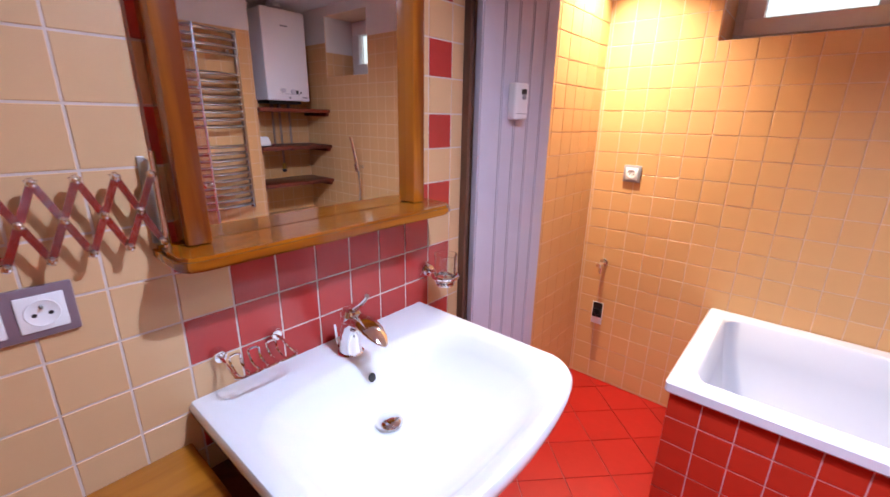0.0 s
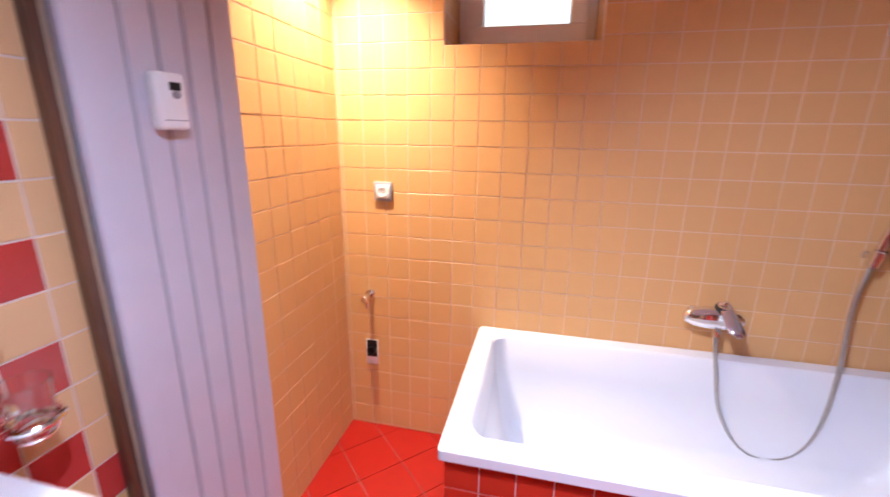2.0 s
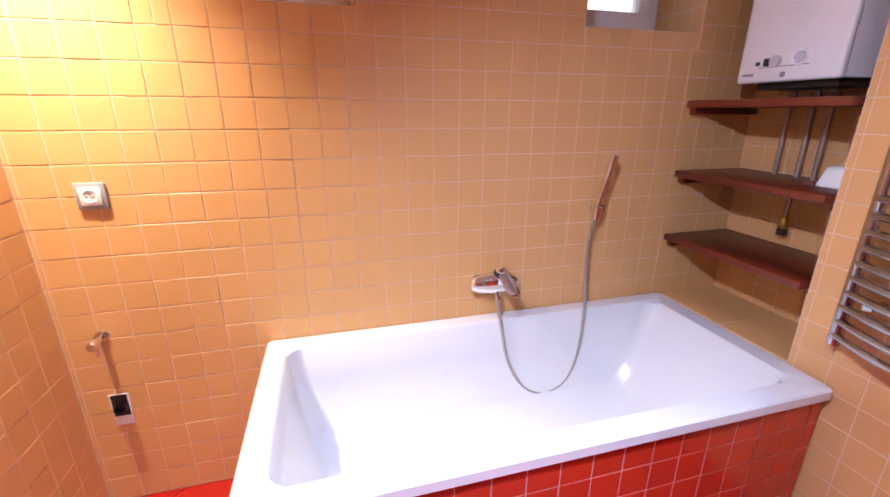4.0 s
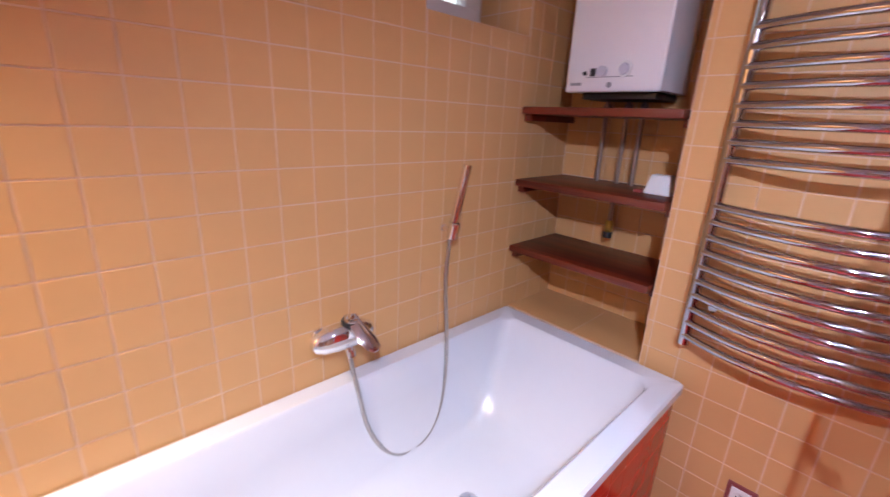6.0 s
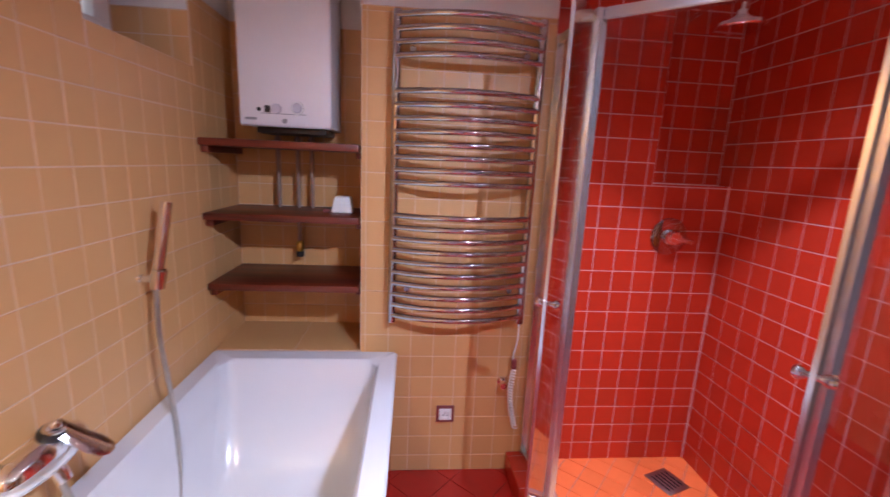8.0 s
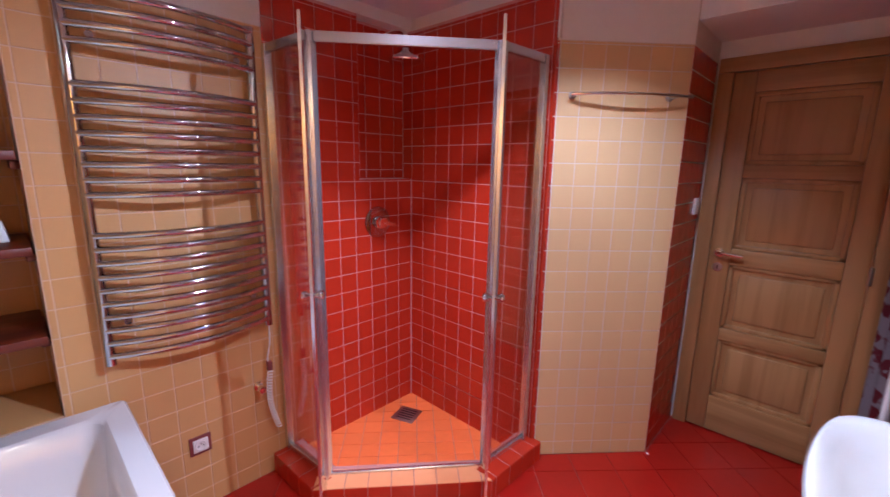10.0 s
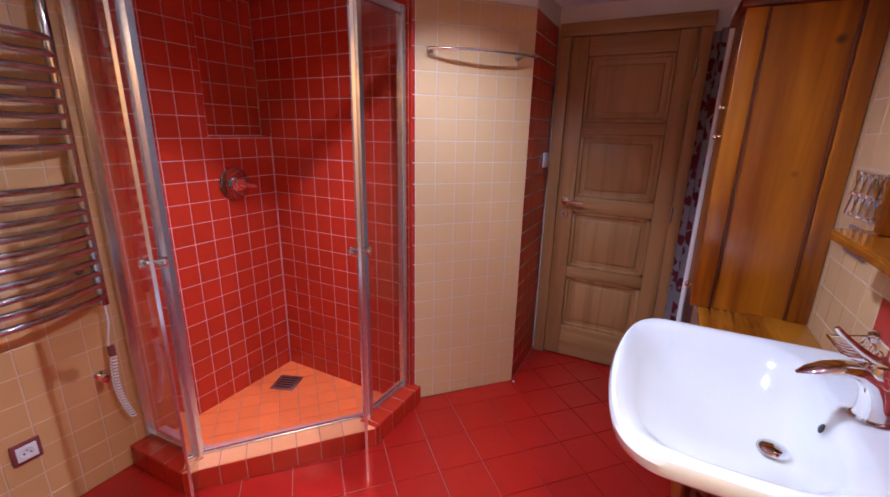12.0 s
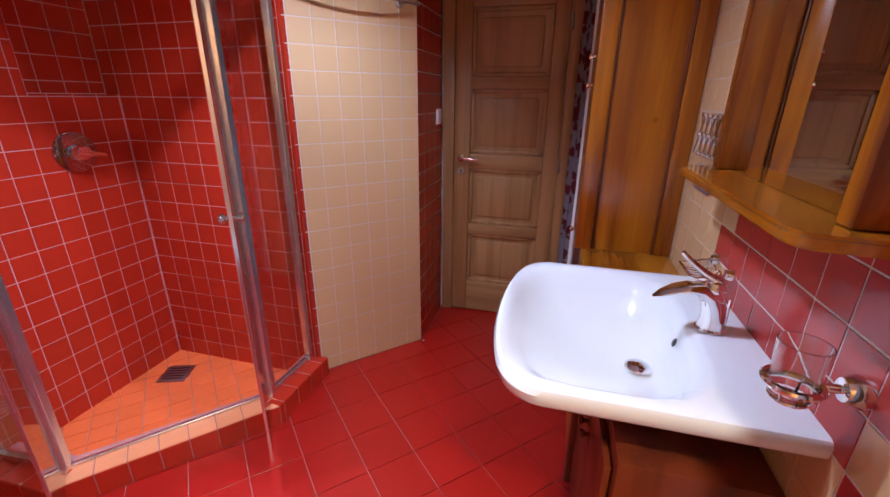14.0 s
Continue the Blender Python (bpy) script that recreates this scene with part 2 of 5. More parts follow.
def add_tube(bm, pts, radius, seg=10, closed=False):
    """A round bar along points; radius may be a list."""
    pts = [Vector(p) for p in pts]
    n = len(pts)
    rad = radius if isinstance(radius, (list, tuple)) else [radius] * n
    rings, side = [], None
    for i, p in enumerate(pts):
        a = pts[(i - 1) % n] if closed or i else pts[0]
        b = pts[(i + 1) % n] if closed or i < n - 1 else pts[-1]
        d = (b - a).normalized()
        if side is None:
            side = d.orthogonal().normalized()
        side = (side - d * side.dot(d)).normalized()
        up = d.cross(side)
        rings.append([bm.verts.new(p + rad[i] * (math.cos(2 * math.pi * k / seg) * side + math.sin(2 * math.pi * k / seg) * up)) for k in range(seg)])
    for i in range(n if closed else n - 1):
        r, s = rings[i], rings[(i + 1) % n]
        for k in range(seg):
            bm.faces.new((r[k], r[(k + 1) % seg], s[(k + 1) % seg], s[k]))
    if not closed:
        bm.faces.new(rings[0])
        bm.faces.new(rings[-1])


def tube(name, pts, radius, mat, parent=None, seg=10, closed=False):
    bm = bmesh.new()
    add_tube(bm, pts, radius, seg, closed)
    return finish(name, bm, mat, parent, smooth=True)


def add_lathe(bm, profile, place, axis=(0, 0, 1), seg=24):
    """Turns (radius, height) pairs round an axis through place."""
    q = Vector((0, 0, 1)).rotation_difference(Vector(axis).normalized()).to_matrix().to_4x4()
    m = Matrix.Translation(place) @ q
    rings = []
    for r, h in profile:
        if r <= 1e-6:
            rings.append([bm.verts.new(m @ Vector((0, 0, h)))])
        else:
            rings.append([bm.verts.new(m @ Vector((r * math.cos(2 * math.pi * k / seg), r * math.sin(2 * math.pi * k / seg), h))) for k in range(seg)])
    for a, b in zip(rings, rings[1:]):
        for k in range(seg):
            k2 = (k + 1) % seg
            if len(a) == 1 and len(b) > 1:
                bm.faces.new((a[0], b[k], b[k2]))
            elif len(b) == 1 and len(a) > 1:
                bm.faces.new((a[k], b[0], a[k2]))
            elif len(a) > 1:
                bm.faces.new((a[k], a[k2], b[k2], b[k]))


def lathe(name, profile, place, mat, parent=None, axis=(0, 0, 1), seg=24):
    bm = bmesh.new()
    add_lathe(bm, profile, place, axis, seg)
    return finish(name, bm, mat, parent, smooth=True)


def smooth_path(pts, steps=6):
    """Points on a curve that passes through pts."""
    p = [Vector(q) for q in pts]
    p = [2 * p[0] - p[1]] + p + [2 * p[-1] - p[-2]]
    out = []
    for i in range(1, len(p) - 2):
        for k in range(steps):
            t = k / steps
            out.append(0.5 * ((2 * p[i]) + (p[i + 1] - p[i - 1]) * t + (2 * p[i - 1] - 5 * p[i] + 4 * p[i + 1] - p[i + 2]) * t * t + (3 * p[i] - p[i - 1] - 3 * p[i + 1] + p[i + 2]) * t ** 3))
    out.append(p[-2])
    return out


def base(name, place=(0, 0, 0)):
    ob = new(name)
    ob.empty_display_size = 0.1
    ob.location = place
    return ob


def holder(name, label, category, group="", kind=""):
    return tagged(base(name), label, category, group, kind)


# ---- the room's shell ----
WEST, WEST_N, NORTH, EAST = -0.875, -0.885, 1.990, 1.530
SHOWER_X, SHOWER_Y, NICHE_X = 1.620, -0.280, 1.860
DOOR_Y, CEIL = -1.207, CEILING
DIAG_A, DIAG_B = Vector((0.697, -0.306, 0)), Vector((0.292, -0.742, 0))
WIN = [(-0.427, 0.148, 1.757, 2.19), (0.985, 1.512, 1.742, 2.19)]
FOLD = (0.885, 0.887)
TILE_TOP = 2.0

bm = bmesh.new()
add_box(bm, (-1.6, -1.9, -0.20), (2.3, -0.30, -0.006))
add_box(bm, (-1.6, 0.62, -0.20), (2.3, 2.6, -0.006))
add_box(bm, (-1.6, -0.30, -0.20), (0.70, 0.62, -0.006))
for p in ([(0.70, 0.62), (1.20, 0.62), (0.70, 0.05)], [(0.70, -0.30), (0.72, -0.30), (0.72, 0.06), (0.70, 0.05)]):
    vs = [bm.verts.new((x, y, -0.006)) for x, y in p]
    bm.faces.new(vs)
ground = tagged(finish("floor", bm, M_GROUT_DARK), "red square floor tiles laid diagonally with dark joints", "floor", kind="structure")
ceiling = tagged(box("ceiling", (-1.6, -1.9, CEIL), (2.3, 2.6, CEIL + 0.1), M_PLASTER), "plain white painted ceiling", "ceiling", kind="structure")

bm = bmesh.new()
add_box(bm, (WEST - 0.15, -1.5, 0), (WEST - 0.0016, FOLD[0], CEIL))
wall_west = tagged(finish("wall_west", bm, M_GROUT), "beige tiled wall with red tile pattern round the mirror", "wall", kind="structure")
bm = bmesh.new()
add_box(bm, (WEST_N - 0.15, FOLD[1], 0), (WEST_N - 0.0016, NORTH + 0.35, CEIL))
wall_west_corner = tagged(finish("wall_west_corner", bm, M_GROUT_WARM), "short beige tiled wall beside the folding door", "wall", kind="structure")
bm = bmesh.new()
xs = [WEST_N - 0.15, WIN[0][0], WIN[0][1], WIN[1][0], WIN[1][1], NICHE_X + 0.15]
for i in range(5):
    if i in (1, 3):
        w = WIN[i // 2]
        add_box(bm, (xs[i], NORTH + 0.0016, 0), (xs[i + 1], NORTH + 0.35, w[2]))
        add_box(bm, (xs[i], NORTH + 0.0016, w[3]), (xs[i + 1], NORTH + 0.35, CEIL))
    else:
        add_box(bm, (xs[i], NORTH + 0.0016, 0), (xs[i + 1], NORTH + 0.35, CEIL))
wall_north = tagged(finish("wall_north", bm, M_GROUT_WARM), "beige tiled wall above the bathtub with two small windows", "wall", kind="structure")

bm = bmesh.new()
add_box(bm, (EAST + 0.0016, 0.62, 0), (NICHE_X + 0.15, 1.3766, CEIL))
add_box(bm, (NICHE_X + 0.0016, 1.375, 0), (NICHE_X + 0.15, NORTH + 0.0016, CEIL))
add_box(bm, (EAST + 0.0016, 1.379, 0), (NICHE_X, NORTH, 0.6064))
wall_east = tagged(finish("wall_east", bm, M_GROUT_WARM), "beige tiled wall with a niche at its end", "wall", kind="structure")

REC = (-0.28, 0.09, 1.385, 2.19)
bm = bmesh.new()
add_box(bm, (SHOWER_X + 0.0826, SHOWER_Y - 0.1, 0), (SHOWER_X + 0.3, 0.62, CEIL))
add_box(bm, (SHOWER_X + 0.0016, REC[1], -0.04), (SHOWER_X + 0.085, 0.62, CEIL))
add_box(bm, (SHOWER_X + 0.0016, REC[0], -0.04), (SHOWER_X + 0.085, REC[1], REC[2] - 0.002))
wall_shower_back = tagged(finish("wall_shower_back", bm, M_GROUT_RED), "red tiled shower wall with a shallow recess", "wall", kind="structure")
bm = bmesh.new()
add_box(bm, (0.72, SHOWER_Y - 0.15, -0.04), (SHOWER_X + 0.3, SHOWER_Y - 0.0016, CEIL))
wall_shower_side = tagged(finish("wall_shower_side", bm, M_GROUT_RED), "red tiled shower side wall", "wall", kind="structure")


def prism(name, outline, z0, z1, mat, label, category="wall"):
    bm = bmesh.new()
    low = [bm.verts.new((x, y, z0)) for x, y in outline]
    high = [bm.verts.new((x, y, z1)) for x, y in outline]
    bm.faces.new(low)
    bm.faces.new(high)
    for i in range(len(outline)):
        j = (i + 1) % len(outline)
        bm.faces.new((low[i], low[j], high[j], high[i]))
    return tagged(finish(name, bm, mat), label, category, kind="structure")


DU = (DIAG_B - DIAG_A).normalized()
DN = Vector((DU.y, -DU.x, 0))
if DN.x > 0:
    DN = -DN
a, b = DIAG_A - DN * 0.0016, DIAG_B - DN * 0.0016
wall_diagonal = prism("wall_diagonal", [(a.x, a.y), (b.x, b.y), (b.x + 0.0016, DOOR_Y - 0.1), (1.0, DOOR_Y - 0.1), (1.0, SHOWER_Y - 0.01), (a.x + 0.03, SHOWER_Y - 0.0016)], 0, CEIL, M_GROUT, "slanting beige tiled wall beside the shower")

bm = bmesh.new()
DX0, DX1 = 0.285, -0.470
add_box(bm, (DX0, DOOR_Y - 0.12, 0), (0.9, DOOR_Y + 0.0, CEIL))
add_box(bm, (-1.1, DOOR_Y - 0.12, 0), (DX1, DOOR_Y, CEIL))
add_box(bm, (DX1, DOOR_Y - 0.12, 2.02), (DX0, DOOR_Y, CEIL))
add_box(bm, (DX1, DOOR_Y - 0.16, 0), (DX0, DOOR_Y - 0.125, 2.02))
wall_south = tagged(finish("wall_south", bm, M_PLASTER), "white plastered wall round the wooden door", "wall", kind="structure")
bulkhead = tagged(box("bulkhead", (-1.1, DOOR_Y, 2.105), (0.5, -0.765, CEIL), M_PLASTER), "white plastered bulkhead over the door recess", "wall", kind="structure")

# ---- tiles ----
TILE_MESH = {}


def tile_mesh(w, h, mat, thick=0.006, edge=0.0008):
    key = (round(w, 3), round(h, 3), mat.name, thick)
    if key not in TILE_MESH:
        me = bpy.data.meshes.new("tile")
        a, b = w / 2, h / 2
        vs = [(x, y, z) for z, o in ((-thick, 0), (-edge, 0), (0, edge)) for x, y in ((-a + o, -b + o), (a - o, -b + o), (a - o, b - o), (-a + o, b - o))]
        fs = [(8, 9, 10, 11)]
        for r in (0, 4):
            fs += [(r + i, r + (i + 1) % 4, r + 4 + (i + 1) % 4, r + 4 + i) for i in range(4)]
        me.from_pydata(vs, [], fs)
        me.materials.append(mat)
        TILE_MESH[key] = me
    return TILE_MESH[key]


def cut_rect(r, holes):
    """What is left of the rectangle (u0, u1, v0, v1) outside the holes."""
    rest = [r]
    for h in holes:
        nxt = []
        for u0, u1, v0, v1 in rest:
            if h[0] >= u1 or h[1] <= u0 or h[2] >= v1 or h[3] <= v0:
                nxt.append((u0, u1, v0, v1))
                continue
            if h[0] > u0:
                nxt.append((u0, h[0], v0, v1))
            if h[1] < u1:
                nxt.append((h[1], u1, v0, v1))
            m0, m1 = max(u0, h[0]), min(u1, h[1])
            if h[2] > v0:
                nxt.append((m0, m1, v0, h[2]))
            if h[3] < v1:
                nxt.append((m0, m1, h[3], v1))
        rest = nxt
    return rest


def lay_tiles(parent, origin, u, v, size, pitch, mat, start=(0, 0), holes=(), joint=0.0042, name="tile", limit=300, near=None, depth=0.007, clip=None):
    """Tiles on the face spanned by u and v from origin, clipped to size; mat may be a function of the tile's middle (u, v)."""
    u, v = Vector(u).normalized(), Vector(v).normalized()
    n = u.cross(v)
    rot = Matrix((u, v, n)).transposed()
    rng = random.Random(name + parent.name)
    cells = []
    i0, j0 = math.floor((0 - start[0]) / pitch) - 1, math.floor((0 - start[1]) / pitch) - 1
    for i in range(i0, math.ceil((size[0] - start[0]) / pitch) + 1):
        for j in range(j0, math.ceil((size[1] - start[1]) / pitch) + 1):
            u0, v0 = start[0] + i * pitch, start[1] + j * pitch
            r = (max(0, u0), min(size[0], u0 + pitch), max(0, v0), min(size[1], v0 + pitch))
            if r[1] - r[0] < 0.008 or r[3] - r[2] < 0.008:
                continue
            if clip and not clip(u0 + pitch / 2, v0 + pitch / 2):
                continue
            for q in cut_rect(r, holes):
                if q[1] - q[0] > 0.008 and q[3] - q[2] > 0.008:
                    cells.append((q, (u0 + pitch / 2, v0 + pitch / 2)))
    if near and len(cells) > limit:
        cells.sort(key=lambda c: (c[0][0] - near[0]) ** 2 + (c[0][2] - near[1]) ** 2)
    rest_v, rest_f = [], []
    rest_mat = None
    for k, (q, mid) in enumerate(cells):
        w, h = q[1] - q[0] - joint, q[3] - q[2] - joint
        mt = mat(*mid) if callable(mat) else mat
        me = tile_mesh(round(w, 3), round(h, 3), mt, depth)
        place = Vector(origin) + u * (q[0] + q[1]) / 2 + v * (q[2] + q[3]) / 2 + n * rng.uniform(-0.0004, 0.0004)
        tilt = Euler((rng.gauss(0, 0.0025), rng.gauss(0, 0.0025), 0)).to_matrix()
        m = Matrix.Translation(place) @ (rot @ tilt).to_4x4()
        if k < limit:
            ob = new(name, me)
            ob.parent = parent
            ob.matrix_basis = m
        else:
            o = len(rest_v)
            rest_v += [tuple(m @ p.co) for p in me.vertices]
            rest_f += [tuple(o + x for x in p.vertices) for p in me.polygons]
            rest_mat = mt
    if rest_v:
        me = bpy.data.meshes.new("tiles_far")
        me.from_pydata(rest_v, [], rest_f)
        me.materials.append(rest_mat)
        ob = new("tiles_far", me)
        ob.parent = parent
        ob["kind"] = "stuff"


def clip_poly(pts, poly):
    """The part of a polygon inside a convex outline."""
    cen = sum(poly, Vector((0, 0))) / len(poly)
    for k in range(len(poly)):
        a, b = poly[k], poly[(k + 1) % len(poly)]
        nrm = Vector((b.y - a.y, a.x - b.x))
        if nrm.dot(cen - a) < 0:
            nrm = -nrm
        out = []
        for q in range(len(pts)):
            p, r = pts[q], pts[(q + 1) % len(pts)]
            dp, dr = nrm.dot(p - a), nrm.dot(r - a)
            if dp >= 0:
                out.append(p)
            if (dp >= 0) != (dr >= 0):
                out.append(p + (r - p) * dp / (dp - dr))
        pts = out
        if len(pts) < 3:
            return []
    return pts


def area(pts):
    return abs(sum(p.x * q.y - q.x * p.y for p, q in zip(pts, pts[1:] + pts[:1]))) / 2


def lay_diagonal(parent, corner, outlines, pitch, mat, joint, z, name="floor_tile", turn=45.0, depth=0.006):
    """Square tiles at a slant, each cut to the outlines (convex polygons that adjoin)."""
    c, s = math.cos(radians(turn)), math.sin(radians(turn))
    e1, e2 = Vector((c, s)), Vector((-s, c))
    polys = [[Vector(p) for p in o] for o in outlines]
    reach = int(max((p - Vector(corner)).length for o in polys for p in o) / pitch) + 2
    h = (pitch - joint) / 2
    for i in range(-reach, reach):
        for j in range(-reach, reach):
            mid = Vector(corner) + e1 * (i + 0.5) * pitch + e2 * (j + 0.5) * pitch
            pts = [mid - e1 * h - e2 * h, mid + e1 * h - e2 * h, mid + e1 * h + e2 * h, mid - e1 * h + e2 * h]
            cuts = [q for q in (clip_poly(pts, o) for o in polys) if len(q) > 2 and area(q) > 1e-5]
            if not cuts:
                continue
            if sum(area(q) for q in cuts) > 0.999 * 4 * h * h:
                ob = new(name, tile_mesh(2 * h, 2 * h, mat, depth))
                ob.matrix_basis = pose(mid.x, mid.y, z, 0, 0, turn)
            else:
                vs, fs = [], []
                for q in cuts:
                    o, nn = len(vs), len(q)
                    vs += [(p.x - mid.x, p.y - mid.y, zz) for zz in (-depth, 0) for p in q]
                    fs += [tuple(o + nn + k for k in range(nn))] + [(o + k, o + (k + 1) % nn, o + nn + (k + 1) % nn, o + nn + k) for k in range(nn)]
                me = bpy.data.meshes.new(name)
                me.from_pydata(vs, [], fs)
                me.materials.append(mat)
                ob = new(name, me)
                ob.matrix_basis = pose(mid.x, mid.y, z)
            ob.parent = parent

# ---- bathtub ----


def rounded_rect(x0, x1, y0, y1, r, n=6):
    out = []
    for cx, cy, a0 in ((x1 - r, y1 - r, 0), (x0 + r, y1 - r, 90), (x0 + r, y0 + r, 180), (x1 - r, y0 + r, 270)):
        for k in range(n + 1):
            t = radians(a0 + 90 * k / n)
            out.append((cx + r * math.cos(t), cy + r * math.sin(t)))
    return out


def rings_mesh(name, rings, mat, parent=None, cap=True):
    """A skin through closed rings of equal length; the last one is closed."""
    bm = bmesh.new()
    vs = [[bm.verts.new(p) for p in r] for r in rings]
    for a, b in zip(vs, vs[1:]):
        for k in range(len(a)):
            j = (k + 1) % len(a)
            bm.faces.new((a[k], a[j], b[j], b[k]))
    if cap:
        bm.faces.new(vs[-1])
    return finish(name, bm, mat, parent, smooth=True)


TUB = (-0.250, 1.515, 1.213, 1.986)
RIM = 0.612


def build_tub():
    tub = holder("bathtub", "white enamel built-in bathtub with a red tiled apron", "bathtub")
    x0, x1, y0, y1 = TUB
    rr = lambda a, b, c, d, r, z: [(x, y, z) for x, y in rounded_rect(a, b, c, d, r)]
    rings = [
        rr(x0 + 0.006, x1 - 0.004, y0 + 0.006, y1, 0.012, RIM - 0.045),
        rr(x0, x1, y0, y1, 0.014, RIM - 0.038),
        rr(x0, x1, y0, y1, 0.014, RIM - 0.008),
        rr(x0 + 0.007, x1 - 0.007, y0 + 0.007, y1 - 0.004, 0.014, RIM),
        rr(x0 + 0.068, x1 - 0.075, y0 + 0.070, y1 - 0.062, 0.05, RIM),
        rr(x0 + 0.078, x1 - 0.085, y0 + 0.080, y1 - 0.071, 0.055, RIM - 0.010),
        rr(x0 + 0.095, x1 - 0.120, y0 + 0.092, y1 - 0.082, 0.06, RIM - 0.14),
        rr(x0 + 0.140, x1 - 0.245, y0 + 0.118, y1 - 0.105, 0.08, RIM - 0.37),
        rr(x0 + 0.185, x1 - 0.310, y0 + 0.160, y1 - 0.150, 0.09, RIM - 0.42),
        rr(x0 + 0.30, x1 - 0.42, y0 + 0.25, y1 - 0.25, 0.08, RIM - 0.428),
    ]
    rings_mesh("basin", rings, M_ENAMEL, tub)
    box("apron_front", (x0 + 0.0176, y0 + 0.0216, 0), (x1 - 0.0, y0 + 0.05, RIM - 0.046), M_GROUT_RED, tub)
    box("apron_end", (x0 + 0.0176, y0 + 0.05, 0), (x0 + 0.05, y1 - 0.002, RIM - 0.046), M_GROUT_RED, tub)
    lathe("drain", [(0.0, 0.004), (0.030, 0.004), (0.036, 0.0), (0.036, -0.004)], (0.92, 1.62, RIM - 0.424), M_CHROME, tub)
    return tub


tub = build_tub()


def build_sink():
    sink = holder("washbasin", "white ceramic washbasin with a bowed front on the tiled wall", "sink")
    y0, y1, xb, z = 0.018, 0.690, WEST + 0.001, 0.880
    n = 40

    def outline(inset, zz, front=0.0):
        ym, hw = (y0 + y1) / 2, (y1 - y0) / 2 - inset
        xs = -0.346 - inset * 0.8 - front
        pts = []
        for k in range(n + 1):
            t = math.sin(math.pi / 2 * (-1 + 2 * k / n))
            bow = 0.048 * (1 - t * t) + 0.075 * math.sqrt(max(0.0, 1 - abs(t) ** 8)) - 0.075
            pts.append((xs + bow, ym + hw * t, zz))
        x_back = xb + (inset * 0.6 if inset > 0.02 else 0)
        pts += [(x_back + (xs - 0.075 - x_back) * (1 - k / 5), y1 - inset, zz) for k in range(1, 6)]
        pts += [(x_back, ym + hw * (1 - 2 * k / n), zz) for k in range(1, n)]
        pts += [(x_back + (xs - 0.075 - x_back) * (k / 5), y0 + inset, zz) for k in range(0, 5)]
        return pts

    ring0 = outline(0.0, z)

    def bowl_ring(ax, ay, cx, cy, zz, power=3.2):
        out = []
        for p in ring0:
            a = math.atan2((p[1] - 0.354) / 0.336, (p[0] + 0.585) / 0.29)
            c, s = math.cos(a), math.sin(a)
            r = (abs(c) ** power + abs(s) ** power) ** (-1 / power)
            out.append((cx + ax * r * c, cy + ay * r * s, zz))
        return out

    rings = [outline(0.17, z - 0.150), outline(0.10, z - 0.098), outline(0.040, z - 0.060), outline(0.014, z - 0.045), outline(0.003, z - 0.033), outline(0.0, z - 0.012), outline(0.006, z - 0.002), outline(0.014, z),
             bowl_ring(0.222, 0.304, -0.538, 0.354, z - 0.0005, 4.0), bowl_ring(0.212, 0.294, -0.538, 0.354, z - 0.005, 4.0), bowl_ring(0.200, 0.280, -0.540, 0.354, z - 0.016, 3.6), bowl_ring(0.185, 0.255, -0.547, 0.354, z - 0.045, 3.2), bowl_ring(0.165, 0.22, -0.557, 0.354, z - 0.080, 2.8), bowl_ring(0.13, 0.165, -0.582, 0.354, z - 0.112, 2.4), bowl_ring(0.08, 0.09, -0.62, 0.355, z - 0.134, 2.1), bowl_ring(0.03, 0.03, -0.655, 0.356, z - 0.142, 2.0)]
    rings_mesh("basin", rings, M_CERAMIC, sink)
    bm = bmesh.new()
    add_lathe(bm, [(0.0, 0.012), (0.022, 0.010), (0.030, 0.005), (0.032, 0.0), (0.026, -0.004)], (-0.655, 0.356, z - 0.132), (0, 0, 1), 24)
    finish("drain_plug", bm, M_CHROME, sink, smooth=True)
    lathe("overflow_hole", [(0.0, 0.0015), (0.009, 0.0015), (0.011, 0.0)], (-0.722, 0.362, z - 0.045), M_BLACK, sink, (0.93, 0, 0.36))
    return sink


sink = build_sink()


